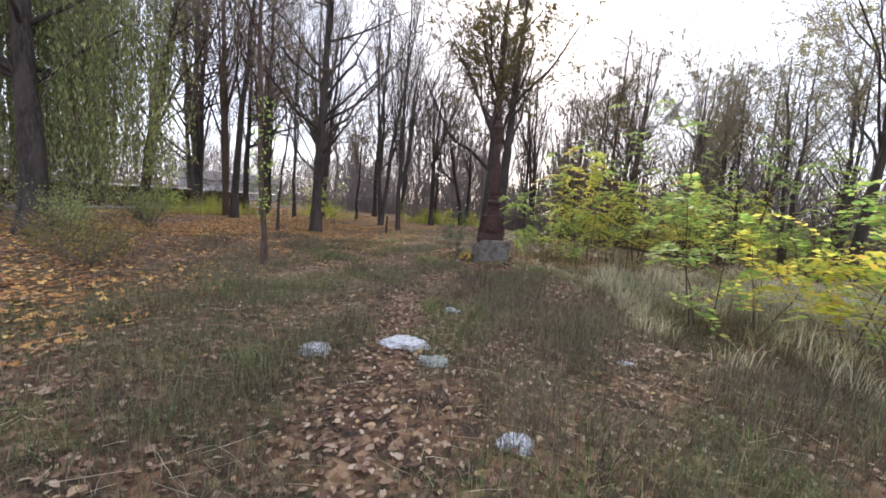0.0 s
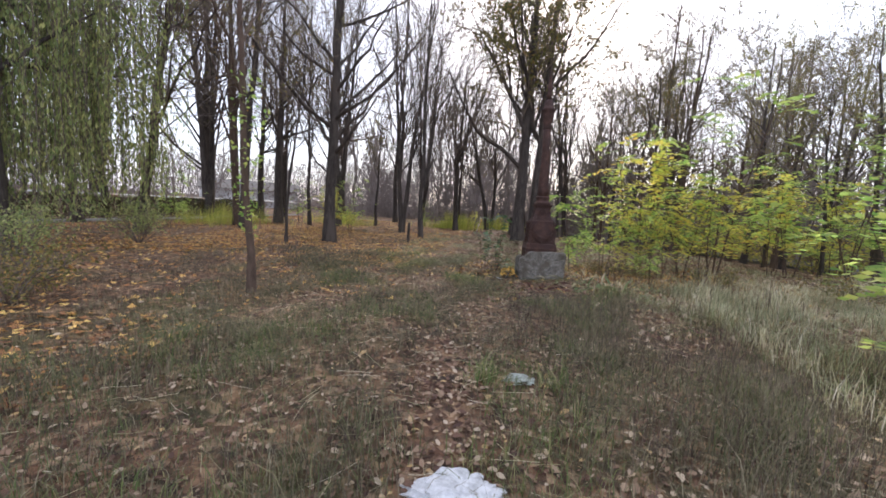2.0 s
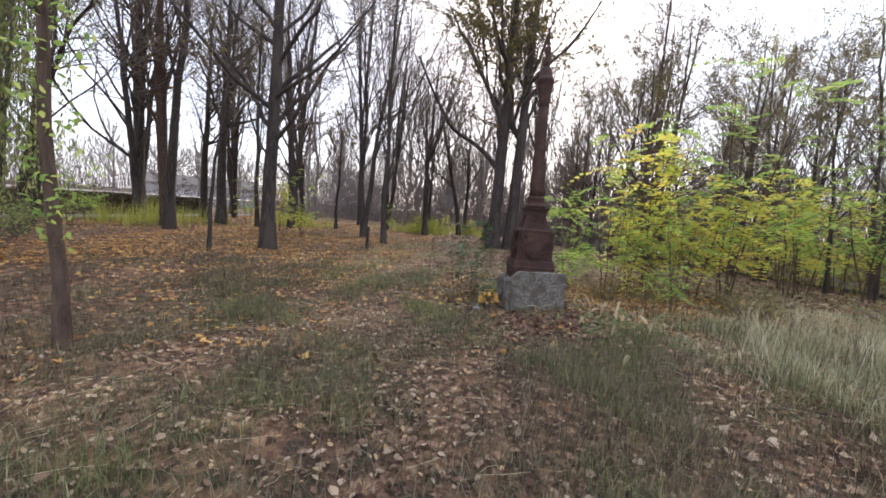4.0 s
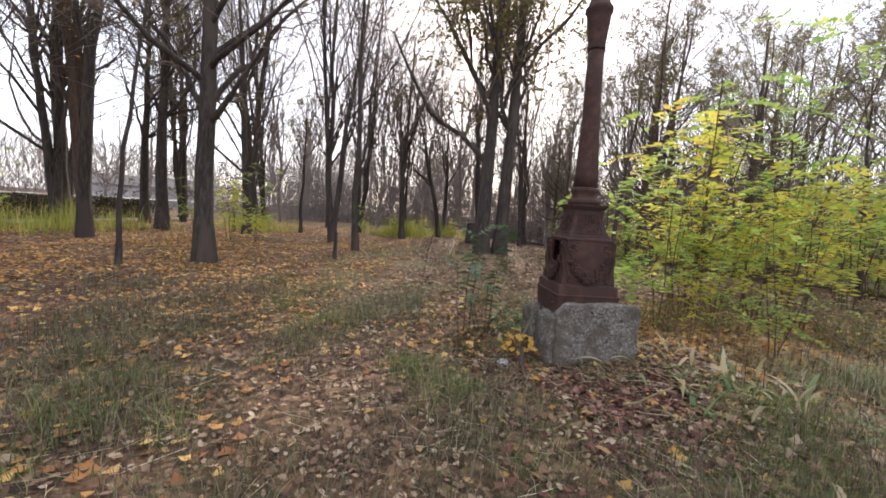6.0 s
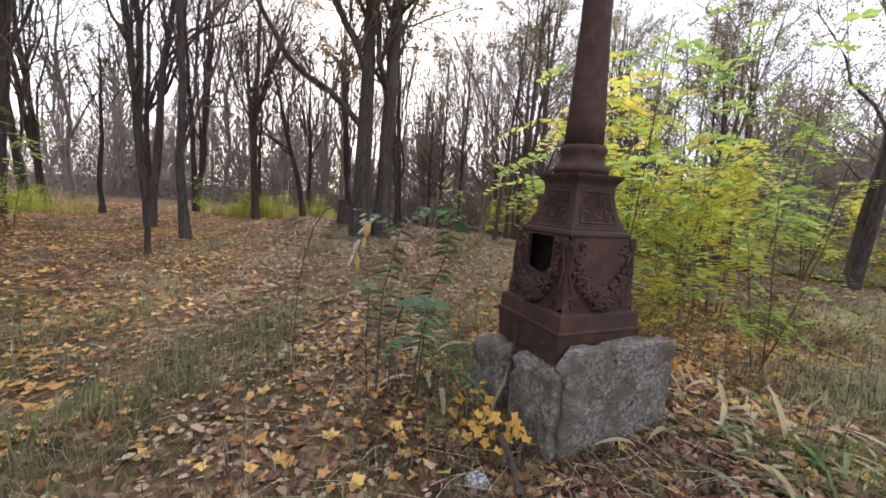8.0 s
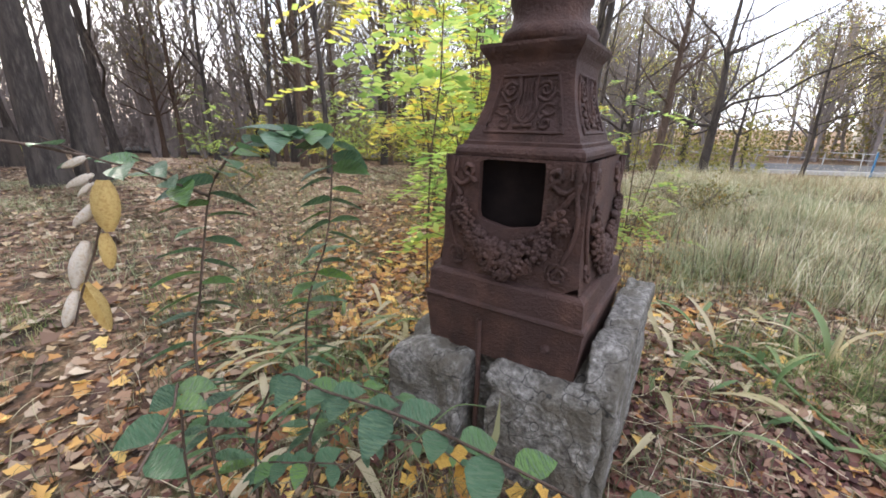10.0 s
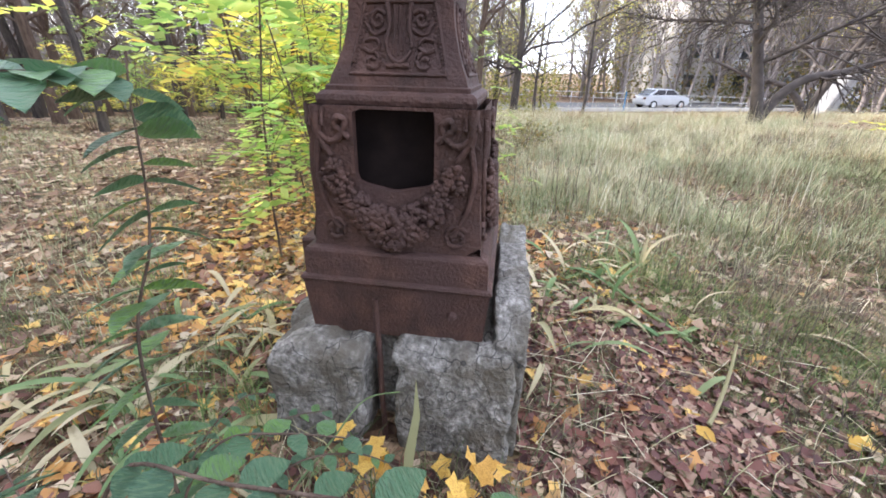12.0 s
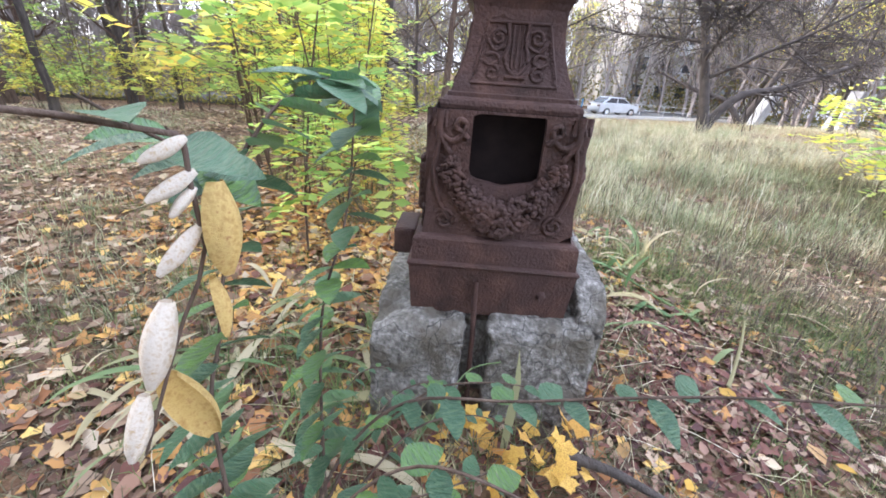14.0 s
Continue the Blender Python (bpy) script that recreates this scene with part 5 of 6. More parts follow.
flats((54.9, -39, -1.3), -68, 48, 5, "pale five-storey panel apartment building behind trees")
rail2 = thing("road_rail", "low grey metal fence beside the road", "fence", (0, 0, 0))
for s in range(14):
    part("post", raw_mesh("post", *strip([(41.6 - 0.8 * s * 0.5, 2 - 2.0 * s, -1.3), (41.6 - 0.8 * s * 0.5, 2 - 2.0 * s, -0.2)], 0.03, 6), STEEL), None, rail2)
for z in (-0.7, -0.25):
    part("bar", raw_mesh("bar", *strip([(41.6, 2, z), (36.4, -24, z)], 0.025, 6), STEEL), None, rail2)

# ---- grass and litter ----
def on_ground(P2, lift=0.0):
    return np.stack([P2[:, 0], P2[:, 1], ground_z(P2[:, 0], P2[:, 1]) + lift], 1)


def clear(P2):
    """Keeps what lies outside the concrete block and the road."""
    return P2[~((np.abs(P2[:, 0]) < 0.5) & (np.abs(P2[:, 1]) < 0.48))]


def path_line(y):
    return np.interp(y, [-14, -9, -5, -2, 2, 8, 20], [-1.4, -1.6, -1.7, -2.0, -2.4, -2.2, -1.6])


def uniform(n, x0, x1, y0, y1, rng):
    return np.stack([rng.uniform(x0, x1, n), rng.uniform(y0, y1, n)], 1)


def blades(P2, height, width, bend, rng, lift=-0.01):
    """Grass blades of three faces each, bent over in random directions."""
    n = len(P2)
    B = on_ground(P2, lift)
    a = rng.uniform(0, 2 * np.pi, n)
    d = np.stack([np.cos(a), np.sin(a), np.zeros(n)], 1)
    s = np.stack([-np.sin(a), np.cos(a), np.zeros(n)], 1)
    h = (height * rng.uniform(0.5, 1.3, n) * (0.45 + 1.1 * patchy(P2[:, 0], P2[:, 1], 1.9, 0.9)))[:, None]
    w = (width * rng.uniform(0.7, 1.3, n))[:, None]
    b2 = (bend * rng.uniform(0.2, 1.3, n))[:, None] * h
    up = np.array([0, 0, 1.0])
    V = np.stack([B - s * w, B + s * w, B + s * w * 0.8 + d * b2 * 0.3 + up * h * 0.55, B - s * w * 0.8 + d * b2 * 0.3 + up * h * 0.55, B + d * b2 + up * h * (1 - 0.25 * np.minimum(b2 / h, 1.2))], 1)
    o = np.arange(n)[:, None] * 5
    return V.reshape(-1, 3), [np.array([(0, 1, 2, 3)])[None][0] + o, np.array([(3, 2, 4)]) + o]


def tufts(P2, per, radius, rng):
    c = np.repeat(P2, per, 0)
    return c + rng.normal(size=c.shape) * radius


gr = np.random.RandomState(81)


def grass_field(name, label, P2, height, width, bend, mat):
    V, F = blades(clear(P2), height, width, bend, gr)
    return tagged(new(name, raw_mesh(name, V, F, mat)), label, "grass", kind="stuff")


# green tufts on both sides of the path
c = uniform(5800, -9, 9, -12, 12, gr)
c = c[(np.abs(c[:, 0] - path_line(c[:, 1])) > 0.3) & (patchy(c[:, 0], c[:, 1], 1.1, 0.7) > 0.36)]
grass_field("grass", "short dull grass in tufts among leaf litter", tufts(c, 12, 0.12, gr), 0.12, 0.0024, 0.9, GRASS_DULL)
c = uniform(1500, -4.5, 3.5, -10.5, 4, gr)
c = c[(patchy(c[:, 0], c[:, 1], 1.6, 2.7) > 0.55) & (np.abs(c[:, 0] - path_line(c[:, 1])) > 0.15)]
grass_field("grass", "lush green grass tufts near the path", tufts(c, 30, 0.10, gr), 0.16, 0.0026, 1.0, GRASS)
# brown dead stems south and east of the post
c = uniform(7500, -0.9, 10, -12, -1.6, gr)
c = c[(c[:, 0] > path_line(c[:, 1]) + 0.5 + 0.5 * patchy(c[:, 0], c[:, 1], 2, 1.1)) & (gr.uniform(0, 1, len(c)) < 0.3 + patchy(c[:, 0], c[:, 1], 0.8, 5.0)) & ((c[:, 0] < 1.4) | (c[:, 1] < -3.3))]
grass_field("dead_stems", "thin brown dead grass stems beside the path", tufts(c, 9, 0.13, gr), 0.24, 0.002, 0.7, STEMS)
c = uniform(3600, -8, -1.9, -11.5, 3, gr)
c = c[patchy(c[:, 0], c[:, 1], 0.9, 3.1) > 0.4]
grass_field("dead_stems", "thin brown dead grass stems in leaf litter", tufts(c, 9, 0.13, gr), 0.16, 0.0018, 0.8, STEMS)
# tall dry meadow to the east
c = uniform(9500, 0.9, 27, -24, 1.5, gr)
c = c[(c[:, 0] * 0.9 - c[:, 1] * 0.5 > 2.3) & (gr.uniform(0, 1, len(c)) < 1.2 - c[:, 0] / 34) & ((c[:, 1] > -3.3) | (c[:, 0] > 5.5)) & ((c[:, 1] < -0.7) | (c[:, 0] > 5))]
grass_field("meadow_grass", "tall dry straw-coloured meadow grass", tufts(c[gr.uniform(0, 1, len(c)) < 0.1 + 1.0 * patchy(c[:, 0], c[:, 1], 0.8, 2.2)], 13, 0.15, gr), 0.24, 0.0022, 1.1, STRAW)
c = uniform(3200, 1.2, 24, -20, 1.2, gr)
c = c[(c[:, 0] * 0.9 - c[:, 1] * 0.5 > 2.0) & (patchy(c[:, 0], c[:, 1], 0.7, 6.0) > 0.46) & ((c[:, 1] > -2.8) | (c[:, 0] > 5))]
grass_field("meadow_grass", "tall green and grey meadow grass", tufts(c, 14, 0.14, gr), 0.25, 0.0026, 1.0, MEADOW_GREEN)
c = uniform(1500, 2.5, 24, -18, 0.8, gr)
grass_field("meadow_stalks", "tall bare straw stalks in the meadow", tufts(c[c[:, 0] * 0.9 - c[:, 1] * 0.5 > 3], 3, 0.15, gr), 0.50, 0.0022, 0.6, STRAW)
for cx, cy, wx, wy, m in ((-2.9, 20.3, 0.9, 0.6, 170), (0.6, 24.0, 0.9, 0.8, 70), (-10.5, 17.8, 1.0, 0.8, 90), (-15.5, 12.0, 1.2, 1.6, 120)):
    grass_field("tall_weeds", "stand of tall yellow-green weeds under the trees", tufts(gr.normal(size=(m, 2)) * np.array([wx, wy]) + np.array([cx, cy]), 9, 0.12, gr), 0.85, 0.007, 0.5, WEEDS)
c = uniform(1300, -4, 9, 1.2, 13, gr)
c = c[patchy(c[:, 0], c[:, 1], 1.2, 1.4) > 0.42]
grass_field("grass", "thin yellow-green grass in the clearing", tufts(c, 22, 0.14, gr), 0.14, 0.0026, 1.0, MEADOW_GREEN)

c = uniform(260, 1.6, 14, -9, 0.9, gr)
c = c[(patchy(c[:, 0], c[:, 1], 0.7, 8.0) > 0.45) & (c[:, 0] * 0.9 - c[:, 1] * 0.5 > 2.2) & ((c[:, 1] < -0.7) | (c[:, 0] > 5))]
grass_field("meadow_tussocks", "pale straw tussocks standing out of the meadow", tufts(c, 70, 0.12, gr), 0.42, 0.0026, 0.8, STRAW)
c = np.concatenate([uniform(16, 2.4, 6.5, -4.6, -1.2, gr), uniform(24, 6, 14, -9, -1, gr)])
grass_field("meadow_tussocks", "tall pale seeding grass standing in loose tussocks", tufts(c, 22, 0.2, gr), 0.58, 0.0026, 0.7, STRAW)
c = uniform(230, 2.0, 10, -6, -0.4, gr)
grass_field("meadow_tussocks", "low bright green grass tussocks in the meadow", tufts(c, 60, 0.14, gr), 0.24, 0.0034, 1.0, MEADOW_GREEN)
c = uniform(1500, 6, 24, -16, 0.6, gr)
c = c[patchy(c[:, 0], c[:, 1], 0.5, 3.3) > 0.35]
grass_field("meadow_grass", "russet-brown dead grass in the far meadow", tufts(c, 12, 0.2, gr), 0.30, 0.0045, 0.9, GRASS_RUSSET)
c = uniform(420, 1.6, 7, -5, 0.5, gr)
grass_field("meadow_grass", "russet dead grass blades scattered through the meadow", tufts(c, 12, 0.2, gr), 0.22, 0.0028, 1.2, GRASS_RUSSET)
c = uniform(130, 1.4, 5, -3, 0.4, gr)
grass_field("dead_stems", "brown dead stalks among fallen strap leaves", tufts(c, 5, 0.14, gr), 0.42, 0.0030, 0.4, STEMS)
c = uniform(120, 2.0, 14, -9, 1.0, gr)
grass_field("dead_stems", "dark dead stems standing in the meadow", tufts(c, 4, 0.16, gr), 0.45, 0.0024, 0.45, STEMS)
c = uniform(3400, 1.4, 16, -10, 1.2, gr)
c = c[(c[:, 0] * 0.9 - c[:, 1] * 0.5 > 2.2) & ((c[:, 0] > 4.5) | (c[:, 1] > -2.6))]
grass_field("meadow_grass", "fine soft grey-green and straw grass low in the meadow", tufts(c, 16, 0.20, gr), 0.19, 0.0024, 1.2, MEADOW_GREEN)
c = uniform(520, 0.2, 4, -3.2, -0.5, gr)
c = c[patchy(c[:, 0], c[:, 1], 2.2, 0.3) > 0.5]
grass_field("grass", "fine green grass growing through the litter", tufts(c, 30, 0.13, gr), 0.12, 0.0020, 1.2, GRASS)

c = uniform(420, -0.7, 2.0, -3.6, -1.4, gr)
c = c[patchy(c[:, 0], c[:, 1], 1.5, 2.2) > 0.35]
grass_field("grass", "soft green grass patch in the litter", tufts(c, 34, 0.12, gr), 0.08, 0.0017, 1.3, GRASS)
c = uniform(2400, -5, 5, -11.8, -4.5, gr)
c = c[np.abs(c[:, 0] - path_line(c[:, 1])) > 0.25]
grass_field("grass", "rough dull brown-green grass beside the trodden path", tufts(c, 20, 0.13, gr), 0.15, 0.0022, 0.9, GRASS_DULL)


c = uniform(1700, -6, 5.5, -12.5, -4.8, gr)
c = c[(np.abs(c[:, 0] - path_line(c[:, 1])) > 0.35) & (patchy(c[:, 0], c[:, 1], 1.3, 4.1) > 0.3)]
grass_field("grass", "dull olive grass growing through leaves beside the path", tufts(c, 18, 0.13, gr), 0.17, 0.0024, 1.0, GRASS_OLIVE)
c = uniform(1900, -0.8, 7, -7.5, -2.2, gr)
c = c[(c[:, 0] > path_line(c[:, 1]) + 0.8 + 0.6 * patchy(c[:, 0], c[:, 1], 2, 0.4)) & (c[:, 0] + c[:, 1] < 2.2)]
grass_field("dead_stems", "long matted brown and olive grass south of the post", tufts(c, 11, 0.16, gr), 0.20, 0.0022, 1.0, GRASS_DULL)


c = uniform(3000, -6.5, 0.2, -5, 2.8, gr)
c = c[patchy(c[:, 0], c[:, 1], 1.7, 5.3) > 0.3]
grass_field("grass", "thin dull grass grown over the trodden path", tufts(c, 18, 0.14, gr), 0.12, 0.0023, 1.1, GRASS_DULL)
c = uniform(1100, -6, 0.2, -5, 2.5, gr)
c = c[patchy(c[:, 0], c[:, 1], 1.2, 1.3) > 0.45]
grass_field("grass", "olive grass tufts over the trodden path", tufts(c, 16, 0.11, gr), 0.12, 0.0020, 1.1, GRASS_OLIVE)


grass_field("grass", "two bright green grass tufts beside the plastic sheet", tufts(np.array([(-1.35, -5.58), (-0.72, -5.5)]), 70, 0.09, gr), 0.24, 0.0042, 1.0, GRASS)


def leaf_field(name, label, P2, size, mat, shape=OVATE, faces=OVATE_F, tilt=0.5):
    P2 = clear(P2)
    n = len(P2)
    s = gr.uniform(0.55, 1.25, n) * size
    P = on_ground(P2, 0.0)
    P[:, 2] += 0.012 + gr.uniform(0, 0.02, n)
    return tagged(new(name, raw_mesh(name, *scatter(shape, faces, P, s, rotations(n, gr, tilt)), mat)), label, "fallen leaves", kind="stuff")


c = uniform(50000, -15, 12, -12, 24, gr)
c = c[gr.uniform(0, 1, len(c)) < 0.35 + 0.65 * patchy(c[:, 0], c[:, 1], 0.8, 0.2)]
leaf_field("fallen_leaves", "brown fallen leaves scattered over the ground", c, 0.072, LITTER)
c = uniform(52000, -18, 6, -9, 26, gr)
c = c[(c[:, 0] < path_line(c[:, 1]) - 0.8 + 1.2 * (c[:, 1] > 3) - 2.0 * (c[:, 1] < -3)) & (gr.uniform(0, 1, len(c)) < 0.25 + 0.75 * patchy(c[:, 0], c[:, 1], 0.5, 1.9))]
leaf_field("orange_leaves", "carpet of orange-brown maple leaves under the trees", c, 0.095, LITTER_ORANGE, STAR, STAR_F)
leaf_field("orange_leaves", "patch of orange-brown leaves beside the path", uniform(1100, -8, -4.4, -9.5, -4.5, gr), 0.085, LITTER_ORANGE, STAR, STAR_F)
y = gr.uniform(-12, 16, 3900)
c = np.stack([path_line(y) + gr.normal(size=3900) * 0.32, y], 1)
leaf_field("path_leaves", "pale trodden leaves along the path", c, 0.062, LITTER)
c = gr.normal(size=(3000, 2)) * np.array([0.52, 0.60]) + np.array([0.15, -0.75])
c = np.concatenate([c, gr.normal(size=(1400, 2)) * np.array([0.5, 0.6]) + np.array([-0.6, 0.5])])
leaf_field("red_leaves", "dark red-brown leaves heaped round the concrete block", c, 0.054, LITTER_RED, tilt=0.9)
c = gr.normal(size=(2000, 2)) * np.array([0.58, 0.62]) + np.array([0.15, -0.72])
leaf_field("red_leaves", "curled wine-red maple leaves by the concrete block", c, 0.074, LITTER_RED, MAPLE, MAPLE_F, 0.8)
c = gr.normal(size=(2200, 2)) * np.array([1.4, 1.4]) + np.array([0.4, -0.8])
leaf_field("pale_leaves", "small pale tan leaves over the darker litter", c, 0.045, LITTER, tilt=0.9)
c = uniform(21000, -5.5, 4, -11.5, 2, gr)
leaf_field("small_leaves", "small brown leaves and scraps in thin grass", c, 0.045, LITTER, tilt=0.9)
c = gr.normal(size=(5200, 2)) * np.array([2.0, 1.1]) + np.array([2.2, 0.9])
leaf_field("yellow_leaves", "orange and yellow leaves below the locust saplings", c, 0.10, LITTER_ORANGE, MAPLE, MAPLE_F, 0.7)
c = uniform(7000, 0.6, 12, -7, 1.2, gr)
c = c[gr.uniform(0, 1, len(c)) < 1.15 - c[:, 0] / 12]
leaf_field("meadow_leaves", "tan and brown leaves caught in the meadow grass", c, 0.075, LITTER, STAR, STAR_F, 0.9).location = (0, 0, 0.03)
c = uniform(24000, -2, 14, 1.0, 20, gr)
leaf_field("clearing_leaves", "tan leaves on the clearing floor", c, 0.10, LITTER, STAR, STAR_F, 0.6)

c = uniform(10000, -12, -2.6, 0.6, 12, gr)
c = c[gr.uniform(0, 1, len(c)) < patchy(c[:, 0], c[:, 1], 1.0, 2.4)]
leaf_field("yellow_leaves", "golden maple leaves below the trees beside the path", c, 0.075, LITTER_GOLD, STAR, STAR_F, 0.6)


def straws(name, label, P2, length, mat):
    """Dry stalks lying across the litter, each a thin three-sided rod."""
    P2 = clear(P2)
    n = len(P2)
    a, L = gr.uniform(0, 2 * np.pi, n), length * gr.uniform(0.4, 1.4, n)
    d = np.stack([np.cos(a), np.sin(a), gr.uniform(-0.08, 0.22, n)], 1) * L[:, None] / 2
    c = on_ground(P2, 0.045)
    P = np.stack([c - d, c + np.stack([gr.normal(size=n), gr.normal(size=n), np.zeros(n)], 1) * 0.012, c + d], 1)
    return tagged(new(name, raw_mesh(name, *tubes(P, np.full((n, 3), 0.0017), 3), mat)), label, "dry stalks", kind="stuff")


c = gr.normal(size=(480, 2)) * np.array([1.3, 1.3]) + np.array([0.3, -0.6])
straws("dry_stalks", "broken straw stalks strewn over the leaves", c, 0.22, STRAW)
straws("dry_stalks", "thin dark twigs strewn over the leaves", uniform(1800, -4.5, 3.5, -11, 3, gr), 0.26, STEMS)
straws("dry_stalks", "pale straws strewn beside the path", uniform(1300, -5, 4, -11, 4, gr), 0.24, STRAW)

# single leaves lying nearest to the post
shapes = []
for shape, faces in ((MAPLE, MAPLE_F), (OVATE, OVATE_F)):
    shapes.append(raw_mesh("fallen_leaf", shape, faces, LITTER_ONE))
for s in range(280):
    x, y = gr.uniform(-1.3, 1.4), gr.uniform(-2.6, 1.8)
    if abs(x) < 0.52 and abs(y) < 0.5:
        continue
    o = part("fallen_leaf", shapes[s % 3 > 0], None, ground)
    k = gr.uniform(0.06, 0.11)
    o.matrix_basis = pose(x, y, float(ground_z(x, y)) + 0.04, gr.uniform(-25, 25), gr.uniform(-25, 25), gr.uniform(0, 360)) @ Matrix.Scale(k, 4)

# ---- iris-like strap leaves ----
def strap_mesh(L, w, droop, seed):
    rng = np.random.RandomState(seed)
    k = 9
    t = np.linspace(0, 1, k)
    x = L * np.sin(t * droop) / droop
    z = L * (1 - np.cos(t * droop)) / droop * -1 + L * t * 0.42 * (1 - t * 0.75)
    side = w * (0.7 + 0.6 * np.sin(np.pi * t)) * (1 - t ** 5)
    V = np.concatenate([np.stack([x, -side, z + 0.1 * side], 1), np.stack([x, 0 * t, z - 0.35 * side], 1), np.stack([x, side, z + 0.1 * side], 1)])
    F = [(a + r * k, a + 1 + r * k, a + 1 + (r + 1) * k, a + (r + 1) * k) for r in range(2) for a in range(k - 1)]
    return raw_mesh("strap_leaf", V, np.array(F), IRIS, True)


STRAPS = [strap_mesh(0.44, 0.016, 0.5, 1), strap_mesh(0.52, 0.020, 0.9, 2), strap_mesh(0.34, 0.015, 0.25, 3), strap_mesh(0.54, 0.017, 1.3, 4)]
ir = np.random.RandomState(91)
for x, y, n, up in ((0.75, -0.62, 16, 0.35), (1.0, -0.95, 14, 0.2), (1.35, -1.15, 14, 0.5), (0.95, -0.2, 12, 0.5), (0.55, -1.25, 8, 0.1), (0.1, 0.85, 14, 0.2), (-0.3, 1.35, 16, 0.25), (-0.55, 0.85, 10, 0.2), (-0.15, 0.65, 8, 0.3), (1.6, -1.7, 8, 0.2), (1.5, -0.5, 10, 0.5), (0.9, -2.0, 7, 0.15), (1.9, -1.2, 8, 0.5), (-0.7, 0.55, 6, 0.2), (-0.44, 1.75, 10, 0.3), (-0.35, 1.1, 10, 0.35), (0.3, 1.1, 9, 0.4), (1.1, -1.3, 8, 0.9), (1.25, -0.75, 9, 0.8), (0.45, -0.8, 6, 0.4)):
    ob = thing("iris_clump", "sprawling green and straw-dry strap leaves beside the block", "plant", (x, y, float(ground_z(x, y)) + 0.01), "iris clumps")
    for s in range(n):
        o = part("leaf", STRAPS[ir.randint(4)], None, ob)
        o.matrix_basis = pose(ir.normal() * 0.15, ir.normal() * 0.15, 0.01, ir.uniform(-25, 25), -ir.uniform(-8, 90) * up, ir.uniform(0, 360)) @ Matrix.Scale(ir.uniform(0.45, 0.95), 4)
# the upright strap before the broken corner, and a bare stick leaning in the leaves
strap = thing("strap_leaf", "single yellow-green strap leaf standing before the block", "plant", (-0.62, -0.10, 0.06))
part("leaf", raw_mesh("leaf", *[a for a in (np.array([(0, -0.012, 0), (0, 0.012, 0), (0.03, -0.03, 0.2), (0.03, 0.004, 0.2), (0.08, -0.04, 0.33), (0.08, -0.016, 0.33), (0.11, -0.02, 0.46)]), [np.array([(0, 1, 3, 2), (2, 3, 5, 4)]), np.array([(4, 5, 6)])])], IRIS), None, strap)
stick = thing("stick", "pale bare bent stick standing in leaves", "stick", (0, 0, 0))
part("stem", raw_mesh("stem", *strip(smooth_line([(-0.08, -1.30, 0.07), (0.0, -1.36, 0.12), (0.10, -1.42, 0.22), (0.2, -1.47, 0.30)], 10), 0.010, 6, 0.6), IRIS, True), None, stick)
stick2 = thing("stick", "pale dry stalk lying on leaves", "stick", (0, 0, 0))
part("stem", raw_mesh("stem", *strip([(0.50, -1.45, 0.08), (0.75, -1.25, 0.11), (1.0, -1.1, 0.14)], 0.010, 6, 0.8), IRIS, True), None, stick2)
branch = thing("fallen_branch", "dark fallen branch lying at the foot of the block", "branch", (0, 0, 0))
part("wood", raw_mesh("wood", *strip(smooth_line([(-0.66, -0.32, 0.17), (-0.70, -0.50, 0.15), (-0.77, -0.68, 0.11)], 12), 0.022, 8, 0.6), BARK, True), None, branch)
twig = thing("dry_twig", "thin pale dry twig against the block", "twig", (0, 0, 0))
part("wood", raw_mesh("wood", *strip(smooth_line([(-0.72, 0.28, 0.12), (-0.60, 0.16, 0.27), (-0.52, 0.06, 0.40), (-0.50, -0.06, 0.44)], 14), 0.004, 5, 0.6), IRIS, True), None, twig)

# ---- elm saplings standing before the post ----
def elm_leaf(wide=0.33):
    k = 9
    t = np.linspace(0, 1, k)
    w = wide * np.sin(np.pi * t ** 0.8) ** 0.8 * (1 - 0.25 * t)
    w[0], w[-1] = 0.01, 0.004
    w[1:-1:2] *= 1.06
    y, drop = t, -0.22 * t ** 2
    V = np.concatenate([np.stack([-w, y, drop + 0.10 * w], 1), np.stack([0 * t, y, drop - 0.02], 1), np.stack([w, y, drop + 0.10 * w], 1)])
    F = [(a + r * k, a + (r + 1) * k, a + 1 + (r + 1) * k, a + 1 + r * k) for r in range(2) for a in range(k - 1)]
    return raw_mesh("leaf", V, np.array(F), LEAF_ELM, True)


ELM, ELM_BROAD = elm_leaf(), elm_leaf(0.37)


